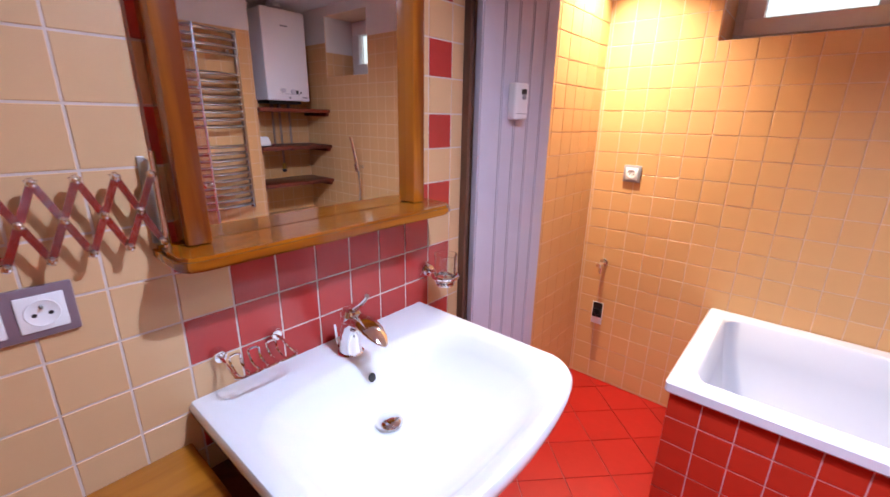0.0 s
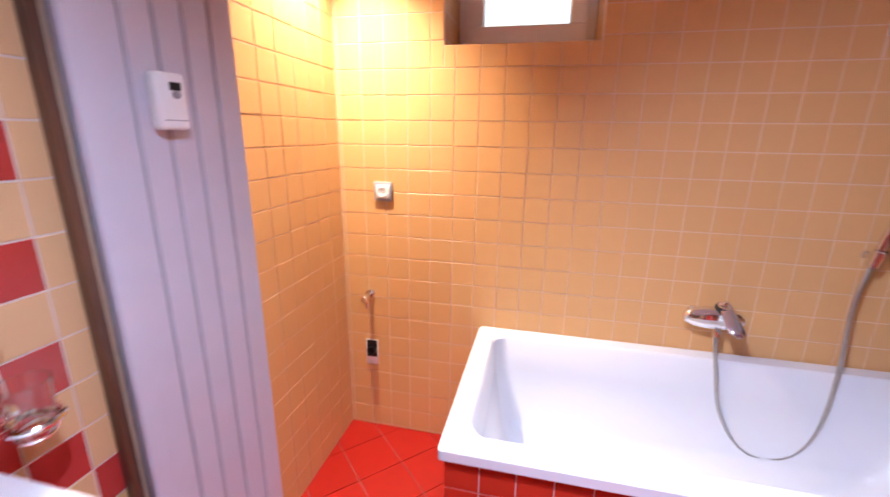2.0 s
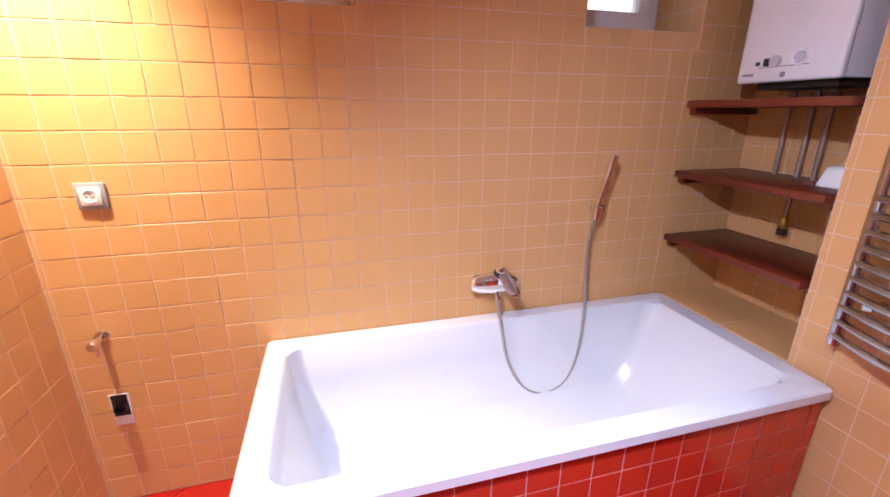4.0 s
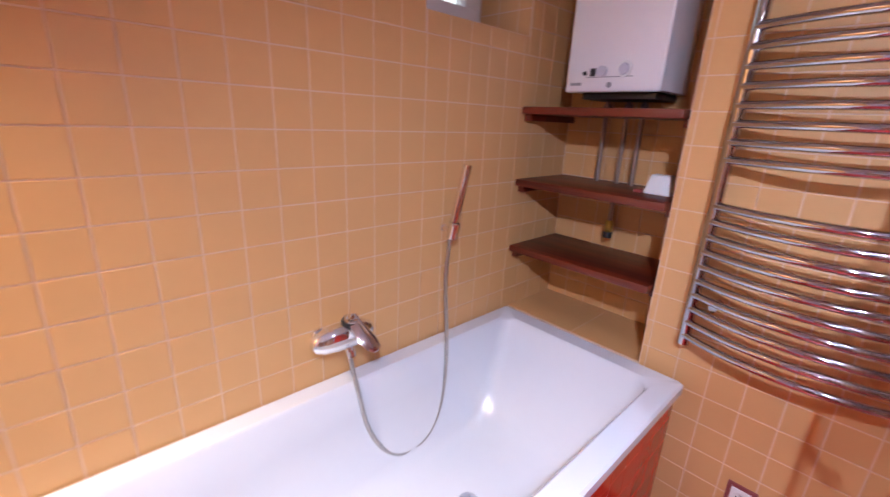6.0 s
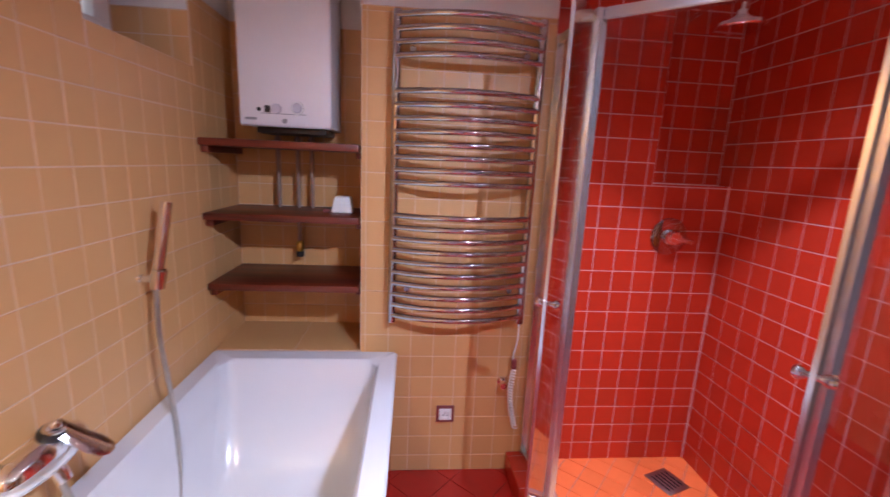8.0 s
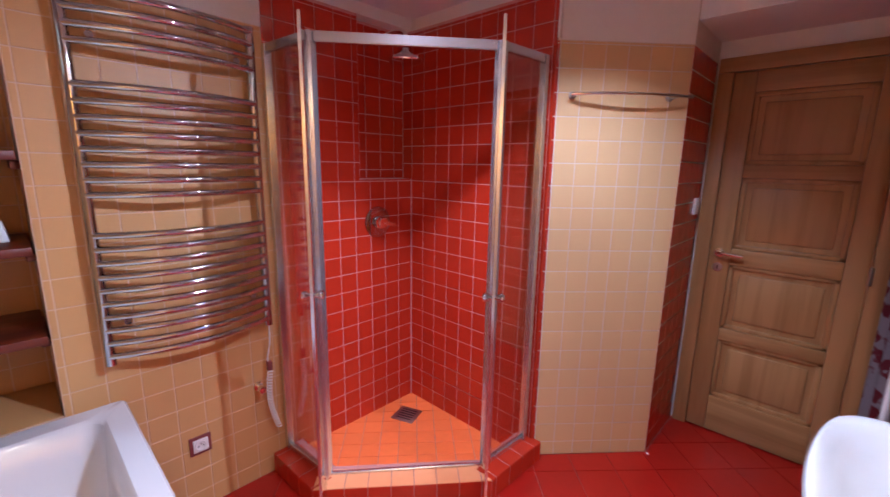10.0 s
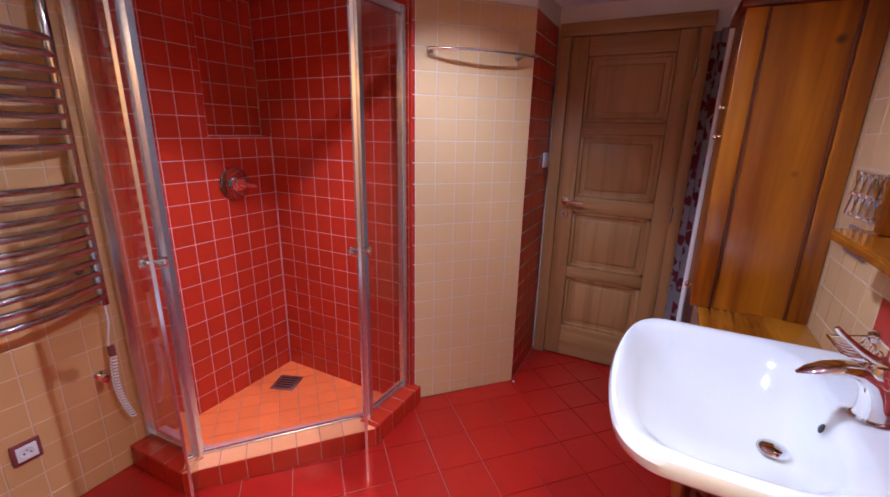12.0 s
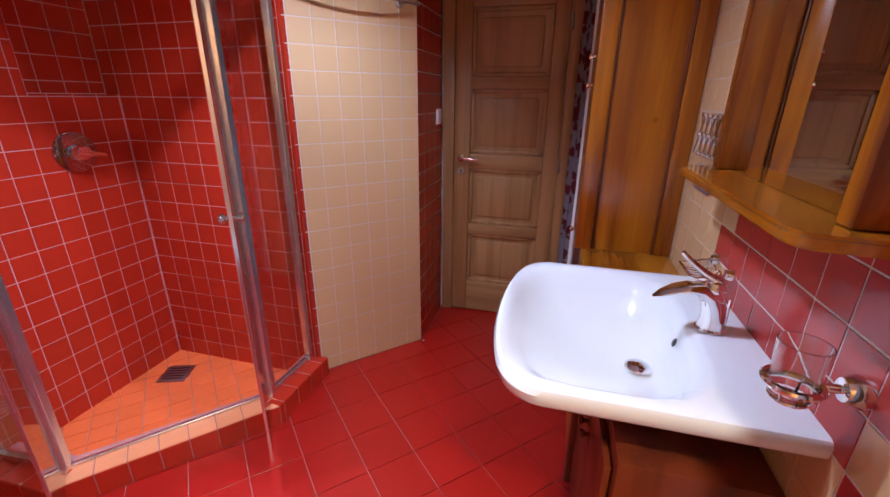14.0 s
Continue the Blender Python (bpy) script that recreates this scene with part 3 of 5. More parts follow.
def build_faucet():
    tap = holder("basin_faucet", "chrome single-lever basin faucet with a curved spout", "faucet")
    bx, by, z = -0.790, 0.354, 0.881
    lathe("base_ring", [(0.0, 0.0), (0.031, 0.0), (0.032, 0.003), (0.028, 0.006)], (bx, by, z), M_CHROME, tap)
    # body and spout: one swan-neck that flattens into a broad dipping tongue
    bm = bmesh.new()
    prof = [(0.000, 0.004, 0.0, 0.027, 0.029), (-0.001, 0.030, 2, 0.024, 0.026), (0.002, 0.055, 12, 0.024, 0.026), (0.012, 0.080, 38, 0.026, 0.025), (0.034, 0.096, 68, 0.028, 0.017), (0.062, 0.098, 92, 0.029, 0.011), (0.090, 0.090, 110, 0.027, 0.008), (0.115, 0.077, 120, 0.019, 0.006), (0.132, 0.066, 124, 0.005, 0.003)]
    rings = []
    for dx, dz, lean, hw, hh in prof:
        ca, sa = math.cos(radians(lean)), math.sin(radians(lean))
        ring = []
        for k in range(18):
            a = 2 * math.pi * k / 18
            ring.append(bm.verts.new((bx + dx + hh * math.sin(a) * ca, by + hw * math.cos(a), z + dz - hh * math.sin(a) * sa)))
        rings.append(ring)
    for p, q in zip(rings, rings[1:]):
        for k in range(18):
            bm.faces.new((p[k], p[(k + 1) % 18], q[(k + 1) % 18], q[k]))
    bm.faces.new(rings[0])
    bm.faces.new(rings[-1])
    finish("body", bm, M_CHROME, tap, smooth=True)
    lathe("cartridge_cap", [(0.024, 0.0), (0.025, 0.010), (0.020, 0.022), (0.0, 0.026)], (bx + 0.008, by, z + 0.096), M_CHROME, tap, (0.05, 0, 1))
    tube("lever", smooth_path([(bx + 0.0, by, z + 0.118), (bx + 0.03, by - 0.004, z + 0.132), (bx + 0.065, by - 0.008, z + 0.158), (bx + 0.085, by - 0.010, z + 0.178)]), [0.011 - 0.00033 * k for k in range(19)], M_CHROME, tap)
    tube("drain_rod", [(bx - 0.035, by - 0.012, z), (bx - 0.035, by - 0.018, z + 0.07)], 0.003, M_CHROME, tap, 8)
    return tap


build_faucet()

# ---- mirror with its wooden frame ----


def build_mirror():
    mir = holder("wall_mirror", "mirror in a honey pine frame with a small shelf", "mirror")
    y0, y1, z0, z1 = 0.046, 0.668, 1.212, 1.98
    box("mirror_glass", (WEST + 0.018, y0 + 0.03, z0), (WEST + 0.024, y1 - 0.04, z1), M_MIRROR, mir)
    box("post", (WEST + 0.001, y0 + 0.003, z0), (WEST + 0.060, y0 + 0.044, z1), M_PINE_RED, mir, 0.004)
    box("post", (WEST + 0.001, y1 - 0.062, z0), (WEST + 0.054, y1 - 0.021, z1), M_PINE_RED, mir, 0.004)
    box("top_rail", (WEST + 0.001, y0 - 0.02, z1 + 0.001), (WEST + 0.09, y1 + 0.02, z1 + 0.03), M_PINE_Y, mir, 0.004)
    bm = bmesh.new()
    ol = [(WEST + 0.001, 0.010), (-0.765, 0.010), (-0.745, 0.022), (-0.738, 0.045), (-0.738, 0.640), (-0.745, 0.668), (-0.765, 0.685), (WEST + 0.001, 0.700)]
    lo = [bm.verts.new((x, y, z0 - 0.026)) for x, y in ol]
    hi = [bm.verts.new((x, y, z0 - 0.001)) for x, y in ol]
    bm.faces.new(lo)
    bm.faces.new(hi)
    for k in range(len(ol)):
        j = (k + 1) % len(ol)
        bm.faces.new((lo[k], lo[j], hi[j], hi[k]))
    bmesh.ops.bevel(bm, geom=[e for e in bm.edges if abs(e.verts[0].co.z - e.verts[1].co.z) < 1e-5], offset=0.006, segments=2, affect="EDGES")
    finish("shelf_board", bm, M_PINE_Y, mir, smooth=True)
    return mir


build_mirror()

# ---- folding door beside the sink ----


def wall_strip(bm, p, q, half, z0, z1):
    d = (q - p).normalized()
    s = Vector((-d.y, d.x)) * half
    vs = [bm.verts.new((*(p + s), z)) for z in (z0, z1)] + [bm.verts.new((*(q + s), z)) for z in (z0, z1)] + [bm.verts.new((*(q - s), z)) for z in (z0, z1)] + [bm.verts.new((*(p - s), z)) for z in (z0, z1)]
    for f in ((0, 2, 3, 1), (2, 4, 5, 3), (4, 6, 7, 5), (6, 0, 1, 7), (1, 3, 5, 7), (0, 6, 4, 2)):
        bm.faces.new([vs[i] for i in f])


FA, FB = Vector((-0.850, 0.900)), Vector((-0.775, 1.252))


def build_folding_door():
    door = holder("folding_door", "grey-lilac plastic folding door with vertical slats", "door")
    d = (FB - FA).normalized()
    n = Vector((d.y, -d.x))
    top = CEILING - 0.002
    box("side_trim", (WEST + 0.0005, 0.868, 0), (WEST + 0.026, 0.888, top), M_BROWN, door, 0.003)

    def slat(name, a, b, depth, lift, mat):
        bm = bmesh.new()
        p, q = FA + d * a + n * lift, FA + d * b + n * lift
        wall_strip(bm, p, q, depth, 0.012, top)
        bmesh.ops.recalc_face_normals(bm, faces=bm.faces)
        bmesh.ops.bevel(bm, geom=list(bm.edges), offset=min(0.004, depth * 0.6), segments=2, affect="EDGES")
        finish(name, bm, mat, door, smooth=True)

    slat("edge_profile", 0.0, 0.042, 0.016, 0.010, M_PVC)
    a, wide = 0.044, ((FB - FA).length - 0.046) / 5
    for k in range(5):
        slat("slat", a + k * wide + 0.0015, a + (k + 1) * wide - 0.0015, 0.007, 0.0, M_PVC)
        if k:
            slat("slat_hinge", a + k * wide - 0.0014, a + k * wide + 0.0014, 0.0035, 0.0, M_GREY)
    bm = bmesh.new()
    wall_strip(bm, FB + Vector((-0.010, 0.004)), Vector((WEST_N + 0.001, 1.288)), 0.006, 0.012, top)
    finish("return_panel", bm, M_PVC, door)
    return door


def build_thermostat():
    th = holder("room_thermostat", "small white room thermostat with a dark display", "thermostat")
    box("case", (-0.032, -0.0005, -0.058), (0.032, 0.034, 0.055), M_PVC_WHITE, th, 0.009, 3)
    box("display", (-0.004, 0.0336, 0.020), (0.020, 0.0346, 0.036), M_BLACK, th)
    lathe("dial", [(0.0085, 0.0), (0.008, 0.003), (0.0, 0.0034)], (0.009, 0.0338, 0.012), M_GREY, th, (0, 1, 0), 16)
    box("flap_joint", (-0.022, 0.0336, -0.040), (0.026, 0.0344, -0.038), M_GREY, th)
    d = (FB - FA).normalized()
    n = Vector((d.y, -d.x))
    c = FA + d * 0.165 + n * 0.0072
    th.matrix_basis = Matrix.Translation((c.x, c.y, 1.490)) @ Matrix(((d.x, n.x, 0), (d.y, n.y, 0), (0, 0, 1))).to_4x4()
    return th


build_folding_door()
build_thermostat()

# ---- windows ----


def build_window(name, w):
    win = tagged(base(name), "small pale plastic window set deep in the wall", "window", kind="structure")
    x0, x1, z0, z1 = w
    y = NORTH + 0.27

    def frame_rect(part, a0, a1, c0, c1, t, ya, yb):
        bm = bmesh.new()
        for lo, hi in (((a0, ya, c0), (a1, yb, c0 + t)), ((a0, ya, c1 - t), (a1, yb, c1)), ((a0, ya, c0 + t), (a0 + t, yb, c1 - t)), ((a1 - t, ya, c0 + t), (a1, yb, c1 - t))):
            add_box(bm, lo, hi, 0.004)
        finish(part, bm, M_WINDOW, win, smooth=True)

    frame_rect("frame", x0 + 0.002, x1 - 0.002, z0 + 0.002, z1 - 0.002, 0.055, y, y + 0.06)
    frame_rect("sash", x0 + 0.040, x1 - 0.040, z0 + 0.045, z1 - 0.04, 0.07, y - 0.018, y + 0.045)
    pane = box("pane", (x0 + 0.105, y + 0.01, z0 + 0.11), (x1 - 0.105, y + 0.016, z1 - 0.105), M_GLASS, win)
    pane.visible_shadow = False
    return win


build_window("window_1", WIN[0])
build_window("window_2", WIN[1])
for k, w in enumerate(WIN):
    # plastered upper reveals
    bm = bmesh.new()
    add_box(bm, (w[0] + 0.0005, NORTH + 0.006, w[2] + (0.19 if k else 0.0)), (w[0] + 0.004, NORTH + 0.268, w[3]))
    add_box(bm, (w[1] - 0.004, NORTH + 0.006, w[2] + (0.19 if k else 0.0)), (w[1] - 0.0005, NORTH + 0.268, w[3]))
    if k == 0:
        lay_tiles(wall_north, (w[0] + 0.0045, NORTH + 0.004, w[2]), (0, 1, 0), (0, 0, 1), (0.262, TILE_TOP - w[2]), 0.098, M_AMBER, (0.0, 0.021), depth=0.003)
        lay_tiles(wall_north, (w[1] - 0.0045, NORTH + 0.266, w[2]), (0, -1, 0), (0, 0, 1), (0.262, TILE_TOP - w[2]), 0.098, M_AMBER, (0.066, 0.021), depth=0.003)
    tagged(finish("trim", bm, M_PLASTER), "white plastered window reveal", "trim", kind="structure")
bm = bmesh.new()
add_box(bm, (-3, NORTH + 1.6, 0.5), (4, NORTH + 1.62, 5))
tagged(finish("backdrop", bm, M_DAY), "bright hazy daylight outside the windows", "sky", kind="structure")

# ---- door ----


def build_door():
    d = tagged(base("door_1"), "closed oak panel door with four panels and a chrome handle", "door", kind="structure")
    y, x0, x1, top = DOOR_Y, DX1, DX0, 2.018
    box("casing", (x1 - 0.070, y + 0.001, 0), (x1 - 0.002, y + 0.030, top - 0.071), M_OAK, d, 0.004)
    box("casing", (x0 + 0.002, y + 0.001, 0), (x0 + 0.062, y + 0.030, top - 0.071), M_OAK, d, 0.004)
    box("casing", (x0 + 0.002, y + 0.001, top - 0.070), (x1 - 0.002, y + 0.031, top), M_OAK_X, d, 0.004)
    a, b = x0 + 0.064, x1 - 0.072
    box("stile", (b - 0.095, y - 0.03, 0.01), (b, y + 0.018, top - 0.073), M_OAK, d, 0.003)
    box("stile", (a, y - 0.03, 0.01), (a + 0.085, y + 0.018, top - 0.073), M_OAK, d, 0.003)
    zs = [(0.215, 0.555), (0.620, 0.975), (1.060, 1.430), (1.495, 1.845)]
    edges = [0.01] + [z for p in zs for z in p] + [top - 0.073]
    for k in range(0, len(edges), 2):
        box("rail", (a + 0.0855, y - 0.03, edges[k]), (b - 0.0955, y + 0.017, edges[k + 1]), M_OAK_X, d, 0.003)
    for z0, z1 in zs:
        p0, p1 = a + 0.0855, b - 0.0955
        box("panel", (p0, y - 0.022, z0), (p1, y - 0.006, z1), M_OAK, d)
        bm = bmesh.new()
        for lo, hi in (((p0, z0), (p1, z0 + 0.022)), ((p0, z1 - 0.022), (p1, z1)), ((p0, z0), (p0 + 0.022, z1)), ((p1 - 0.022, z0), (p1, z1))):
            add_box(bm, (lo[0], y - 0.006, lo[1]), (hi[0], y + 0.008, hi[1]), 0.005)
        finish("moulding", bm, M_OAK, d, smooth=True)
        box("raised_field", (p0 + 0.05, y - 0.008, z0 + 0.05), (p1 - 0.05, y + 0.004, z1 - 0.05), M_OAK, d, 0.006)
    hx = b - 0.045
    lathe("handle_rose", [(0.0, 0.010), (0.023, 0.009), (0.025, 0.0)], (hx, y + 0.018, 1.035), M_CHROME, d, (0, 1, 0))
    tube("handle", smooth_path([(hx, y + 0.02, 1.035), (hx, y + 0.055, 1.036), (hx - 0.02, y + 0.064, 1.036), (hx - 0.11, y + 0.060, 1.030)]), 0.009, M_CHROME, d)
    lathe("keyhole_rose", [(0.0, 0.006), (0.022, 0.005), (0.024, 0.0)], (hx, y + 0.018, 0.955), M_STEEL, d, (0, 1, 0))
    box("keyhole", (hx - 0.003, y + 0.0235, 0.945), (hx + 0.003, y + 0.0245, 0.965), M_BLACK, d)
    for z in (0.28, 1.015, 1.76):
        tube("hinge", [(a - 0.004, y + 0.034, z - 0.04), (a - 0.004, y + 0.034, z + 0.04)], 0.008, M_STEEL, d)
    return d


build_door()

# ---- shower cabin ----
PA, PB = Vector((1.215, 0.585)), Vector((0.755, 0.035))
PL, PR = Vector((1.526, 0.612)), Vector((0.735, -0.262))
S_TOP, CURB, PAN = 1.935, 0.10, -0.02


def bar(name, p, q, half, z0, z1, mat, parent):
    bm = bmesh.new()
    wall_strip(bm, p, q, half, z0, z1)
    bmesh.ops.recalc_face_normals(bm, faces=bm.faces)
    bmesh.ops.bevel(bm, geom=list(bm.edges), offset=min(0.003, half * 0.4), segments=2, affect="EDGES")
    return finish(name, bm, mat, parent, smooth=True)


def pane(name, p, q, z0, z1, parent):
    bm = bmesh.new()
    wall_strip(bm, p, q, 0.0025, z0, z1)
    return finish(name, bm, M_SHEET, parent)


def build_shower():
    sh = holder("shower_enclosure", "five-sided glass shower enclosure with polished frame and open doors", "shower")
    for name, p, q in (("side_panel", PL, PA), ("side_panel", PR, PB)):
        d = (q - p).normalized()
        pane(name, p + d * 0.02, q - d * 0.02, CURB + 0.03, S_TOP - 0.02, sh)
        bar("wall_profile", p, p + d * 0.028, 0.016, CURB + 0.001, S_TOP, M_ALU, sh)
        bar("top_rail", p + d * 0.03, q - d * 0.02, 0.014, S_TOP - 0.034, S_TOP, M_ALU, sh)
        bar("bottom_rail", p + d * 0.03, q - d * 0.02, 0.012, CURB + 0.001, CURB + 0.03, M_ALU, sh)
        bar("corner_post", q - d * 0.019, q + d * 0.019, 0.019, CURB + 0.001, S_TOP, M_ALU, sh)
    d = (PB - PA).normalized()
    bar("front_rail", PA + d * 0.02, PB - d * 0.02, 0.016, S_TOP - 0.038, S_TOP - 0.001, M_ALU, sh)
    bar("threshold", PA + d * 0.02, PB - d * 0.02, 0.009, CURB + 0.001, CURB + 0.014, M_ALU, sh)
    for hinge, free in ((PA, Vector((0.925, 0.775))), (PB, Vector((0.500, 0.365)))):
        e = (free - hinge).normalized()
        leaf = holder("door_leaf", "", "")
        leaf.parent = sh
        pane("door_glass", hinge + e * 0.045, free, CURB + 0.015, S_TOP - 0.045, leaf)
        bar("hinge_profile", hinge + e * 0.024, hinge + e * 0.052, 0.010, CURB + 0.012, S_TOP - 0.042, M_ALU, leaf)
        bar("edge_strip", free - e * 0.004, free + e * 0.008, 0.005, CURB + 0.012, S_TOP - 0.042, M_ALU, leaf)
        n = Vector((-e.y, e.x))
        c = free - e * 0.035
        bm = bmesh.new()
        for s in (1, -1):
            add_lathe(bm, [(0.008, 0.003), (0.008, 0.012), (0.014, 0.020), (0.016, 0.030), (0.012, 0.036), (0.0, 0.038)], (c.x, c.y, 1.035), (n.x * s, n.y * s, 0), 16)
        finish("knob", bm, M_CHROME, leaf, smooth=True)
    return sh


build_shower()


def build_curb():
    c = holder("shower_curb", "low red tiled curb round the shower floor", "curb", kind="structure")
    ol = [(1.524, 0.690), (1.178, 0.678), (0.668, 0.092), (0.655, -0.296), (0.79, -0.276), (0.79, 0.02), (1.235, 0.53), (1.528, 0.54)]
    bm = bmesh.new()
    outer, inner = [Vector(p) for p in ol[:4]], [Vector(p) for p in (ol[7], ol[6], ol[5], ol[4])]
    shrunk = [p + (q - p).normalized() * 0.0025 for p, q in zip(outer, inner)]
    for k in range(3):
        q = [shrunk[k], shrunk[k + 1], inner[k + 1], inner[k]]
        lo = [bm.verts.new((*p, -0.03)) for p in q]
        hi = [bm.verts.new((*p, CURB - 0.0016)) for p in q]
        bm.faces.new(hi)
        for i in range(4):
            bm.faces.new((lo[i], lo[(i + 1) % 4], hi[(i + 1) % 4], hi[i]))
    finish("core", bm, M_GROUT_DARK, c)
    return c, outer, inner


curb, CURB_OUT, CURB_IN = build_curb()
box_pan = tagged(box("shower_floor", (0.72, SHOWER_Y - 0.02, -0.19), (SHOWER_X + 0.02, 0.60, PAN - 0.005), M_GROUT_DARK), "orange tiled shower floor with a steel drain", "floor", kind="structure")

drain = holder("floor_drain", "square dark steel shower drain grate", "drain")
bm = bmesh.new()
add_box(bm, (-0.07, -0.07, 0.0), (0.07, 0.07, 0.004), 0.001)
finish("grate_frame", bm, M_STEEL, drain, smooth=True)
for i in range(5):
    box("slot", (-0.05, -0.048 + i * 0.022, 0.0042), (0.05, -0.040 + i * 0.022, 0.0050), M_BLACK, drain)
drain.matrix_basis = pose(1.45, -0.09, PAN + 0.001, 0, 0, 20)

valve = holder("shower_valve", "round chrome concealed shower mixer with lever", "shower mixer")
VX, VY, VZ = SHOWER_X, -0.02, 1.145
lathe("plate", [(0.0, 0.014), (0.072, 0.011), (0.086, 0.006), (0.088, 0.0)], (VX, VY, VZ), M_CHROME_DIM, valve, (-1, 0, 0), 32)
lathe("knob", [(0.036, 0.010), (0.036, 0.045), (0.028, 0.060), (0.0, 0.063)], (VX, VY, VZ), M_CHROME, valve, (-1, 0, 0))
tube("lever", [(VX - 0.045, VY, VZ), (VX - 0.055, VY - 0.05, VZ - 0.01), (VX - 0.055, VY - 0.085, VZ - 0.018)], [0.014, 0.012, 0.009], M_CHROME, valve)

rose = holder("overhead_shower", "round chrome overhead shower on a short arm", "shower head")
RX, RY, RZ = 1.33, 0.02, 1.950
tube("arm", smooth_path([(SHOWER_X + 0.08, -0.02, 2.09), (1.50, 0.0, 2.10), (1.38, 0.015, 2.09), (RX, RY, 2.06), (RX, RY, RZ + 0.03)]), 0.010, M_CHROME, rose)
lathe("head", [(0.0, -0.006), (0.078, -0.006), (0.084, 0.0), (0.080, 0.012), (0.036, 0.030), (0.020, 0.042), (0.017, 0.058), (0.0, 0.060)], (RX, RY, RZ), M_CHROME, rose, (0, 0, 1), 32)

# ---- towel radiator ----


def build_radiator():
    rad = holder("towel_radiator", "chrome ladder towel radiator with bowed bars", "radiator")
    ya, yb, x = 0.690, 1.240, EAST - 0.050
    for y in (ya, yb):
        tube("upright", [(x, y, 0.765), (x, y, 1.975)], 0.017, M_CHROME_DIM, rad, 14)
    zs = [1.817 + 0.0463 * k for k in range(4)] + [1.352 + 0.0485 * k for k in range(8)] + [0.798 + 0.0468 * k for k in range(10)]
    for z in zs:
        pts = []
        for k in range(17):
            t = -1 + 2 * k / 16
            pts.append((x - 0.006 - 0.070 * (1 - t * t), (ya + yb) / 2 + t * (yb - ya) / 2, z))
        tube("bar", pts, 0.0120, M_CHROME_DIM, rad, 10)
    for y in (ya + 0.06, yb - 0.06):
        for z in (0.915, 1.84):
            tube("bracket", [(EAST, y, z), (x - 0.02, y, z)], 0.012, M_CHROME_DIM, rad)
    return rad


build_radiator()
rv = holder("radiator_valve", "small chrome radiator valve on the tiled wall", "valve")
lathe("rose", [(0.0, 0.006), (0.020, 0.005), (0.022, 0.0)], (EAST, 0.735, 0.465), M_CHROME, rv, (-1, 0, 0))
lathe("stem", [(0.010, 0.0), (0.010, 0.03), (0.016, 0.032), (0.016, 0.055), (0.0, 0.058)], (EAST, 0.735, 0.465), M_CHROME, rv, (-1, 0, 0))
cord = holder("heater_cord", "white coiled cord hanging below the towel radiator", "cable")
tube("straight_cord", smooth_path([(1.475, 0.690, 0.762), (1.480, 0.690, 0.68), (1.490, 0.700, 0.60), (1.492, 0.692, 0.55)]), 0.0035, M_PVC_WHITE, cord, 8)
box("plug", (1.478, 0.684, 0.545), (1.500, 0.706, 0.590), M_MAROON, cord, 0.004)
coil = []
for k in range(221):
    t = k / 220
    cx, cy = 1.490 + 0.008 * t, 0.692 + 0.020 * math.sin(t * 3.1) - 0.028 * t
    coil.append((cx + 0.0105 * math.cos(k * 0.62), cy + 0.0105 * math.sin(k * 0.62), 0.545 - 0.30 * t))
tube("coiled_cord", coil, 0.0030, M_PVC_WHITE, cord, 6)


def build_socket(name, label, place, u, n, gangs, frame_mat, size=0.082):
    """A wall socket with a pin and two holes, u along the wall and n out of it."""
    s = holder(name, label, "socket")
    w = size + (gangs - 1) * 0.071
    box("frame", (-w / 2, -size / 2, 0), (w / 2, size / 2, 0.009), frame_mat, s, 0.003)
    for g in range(gangs):
        cx = (g - (gangs - 1) / 2) * 0.071
        box("insert", (cx - 0.0285, -0.0285, 0.0085), (cx + 0.0285, 0.0285, 0.0125), M_PVC_WHITE, s, 0.002)
        lathe("cup", [(0.0, 0.0008), (0.0195, 0.0008), (0.0205, 0.0016), (0.0215, 0.0)], (cx, 0, 0.0125), M_GREY if gangs == 1 and size < 0.08 else M_PVC_WHITE, s)
        for dx, dy in ((-0.0095, -0.002), (0.0095, -0.002)):
            lathe("hole", [(0.0, 0.0004), (0.0032, 0.0004), (0.0034, 0.0)], (cx + dx, dy, 0.0134), M_BLACK, s, (0, 0, 1), 10)
        lathe("earth_pin", [(0.0026, 0.0), (0.0026, 0.006), (0.0, 0.008)], (cx, 0.010, 0.0134), M_STEEL, s, (0, 0, 1), 10)
    u, n = Vector(u), Vector(n)
    v = n.cross(u)
    s.matrix_basis = Matrix.Translation(place) @ Matrix((u, v, n)).transposed().to_4x4()
    return s


build_socket("wall_socket", "white wall socket in a grey frame beside the bathtub", (-0.687, NORTH - 0.0005, 1.188), (1, 0, 0), (0, -1, 0), 1, M_GREY)
build_socket("wall_socket", "white wall socket in a maroon frame below the radiator", (EAST - 0.0005, 0.988, 0.300), (0, -1, 0), (-1, 0, 0), 1, M_MAROON)
build_socket("wall_socket", "white double wall socket in a mauve frame", (WEST + 0.0005, -0.182, 1.142), (0, 1, 0), (1, 0, 0), 2, M_MAUVE)

# ---- niche with boiler and shelves ----


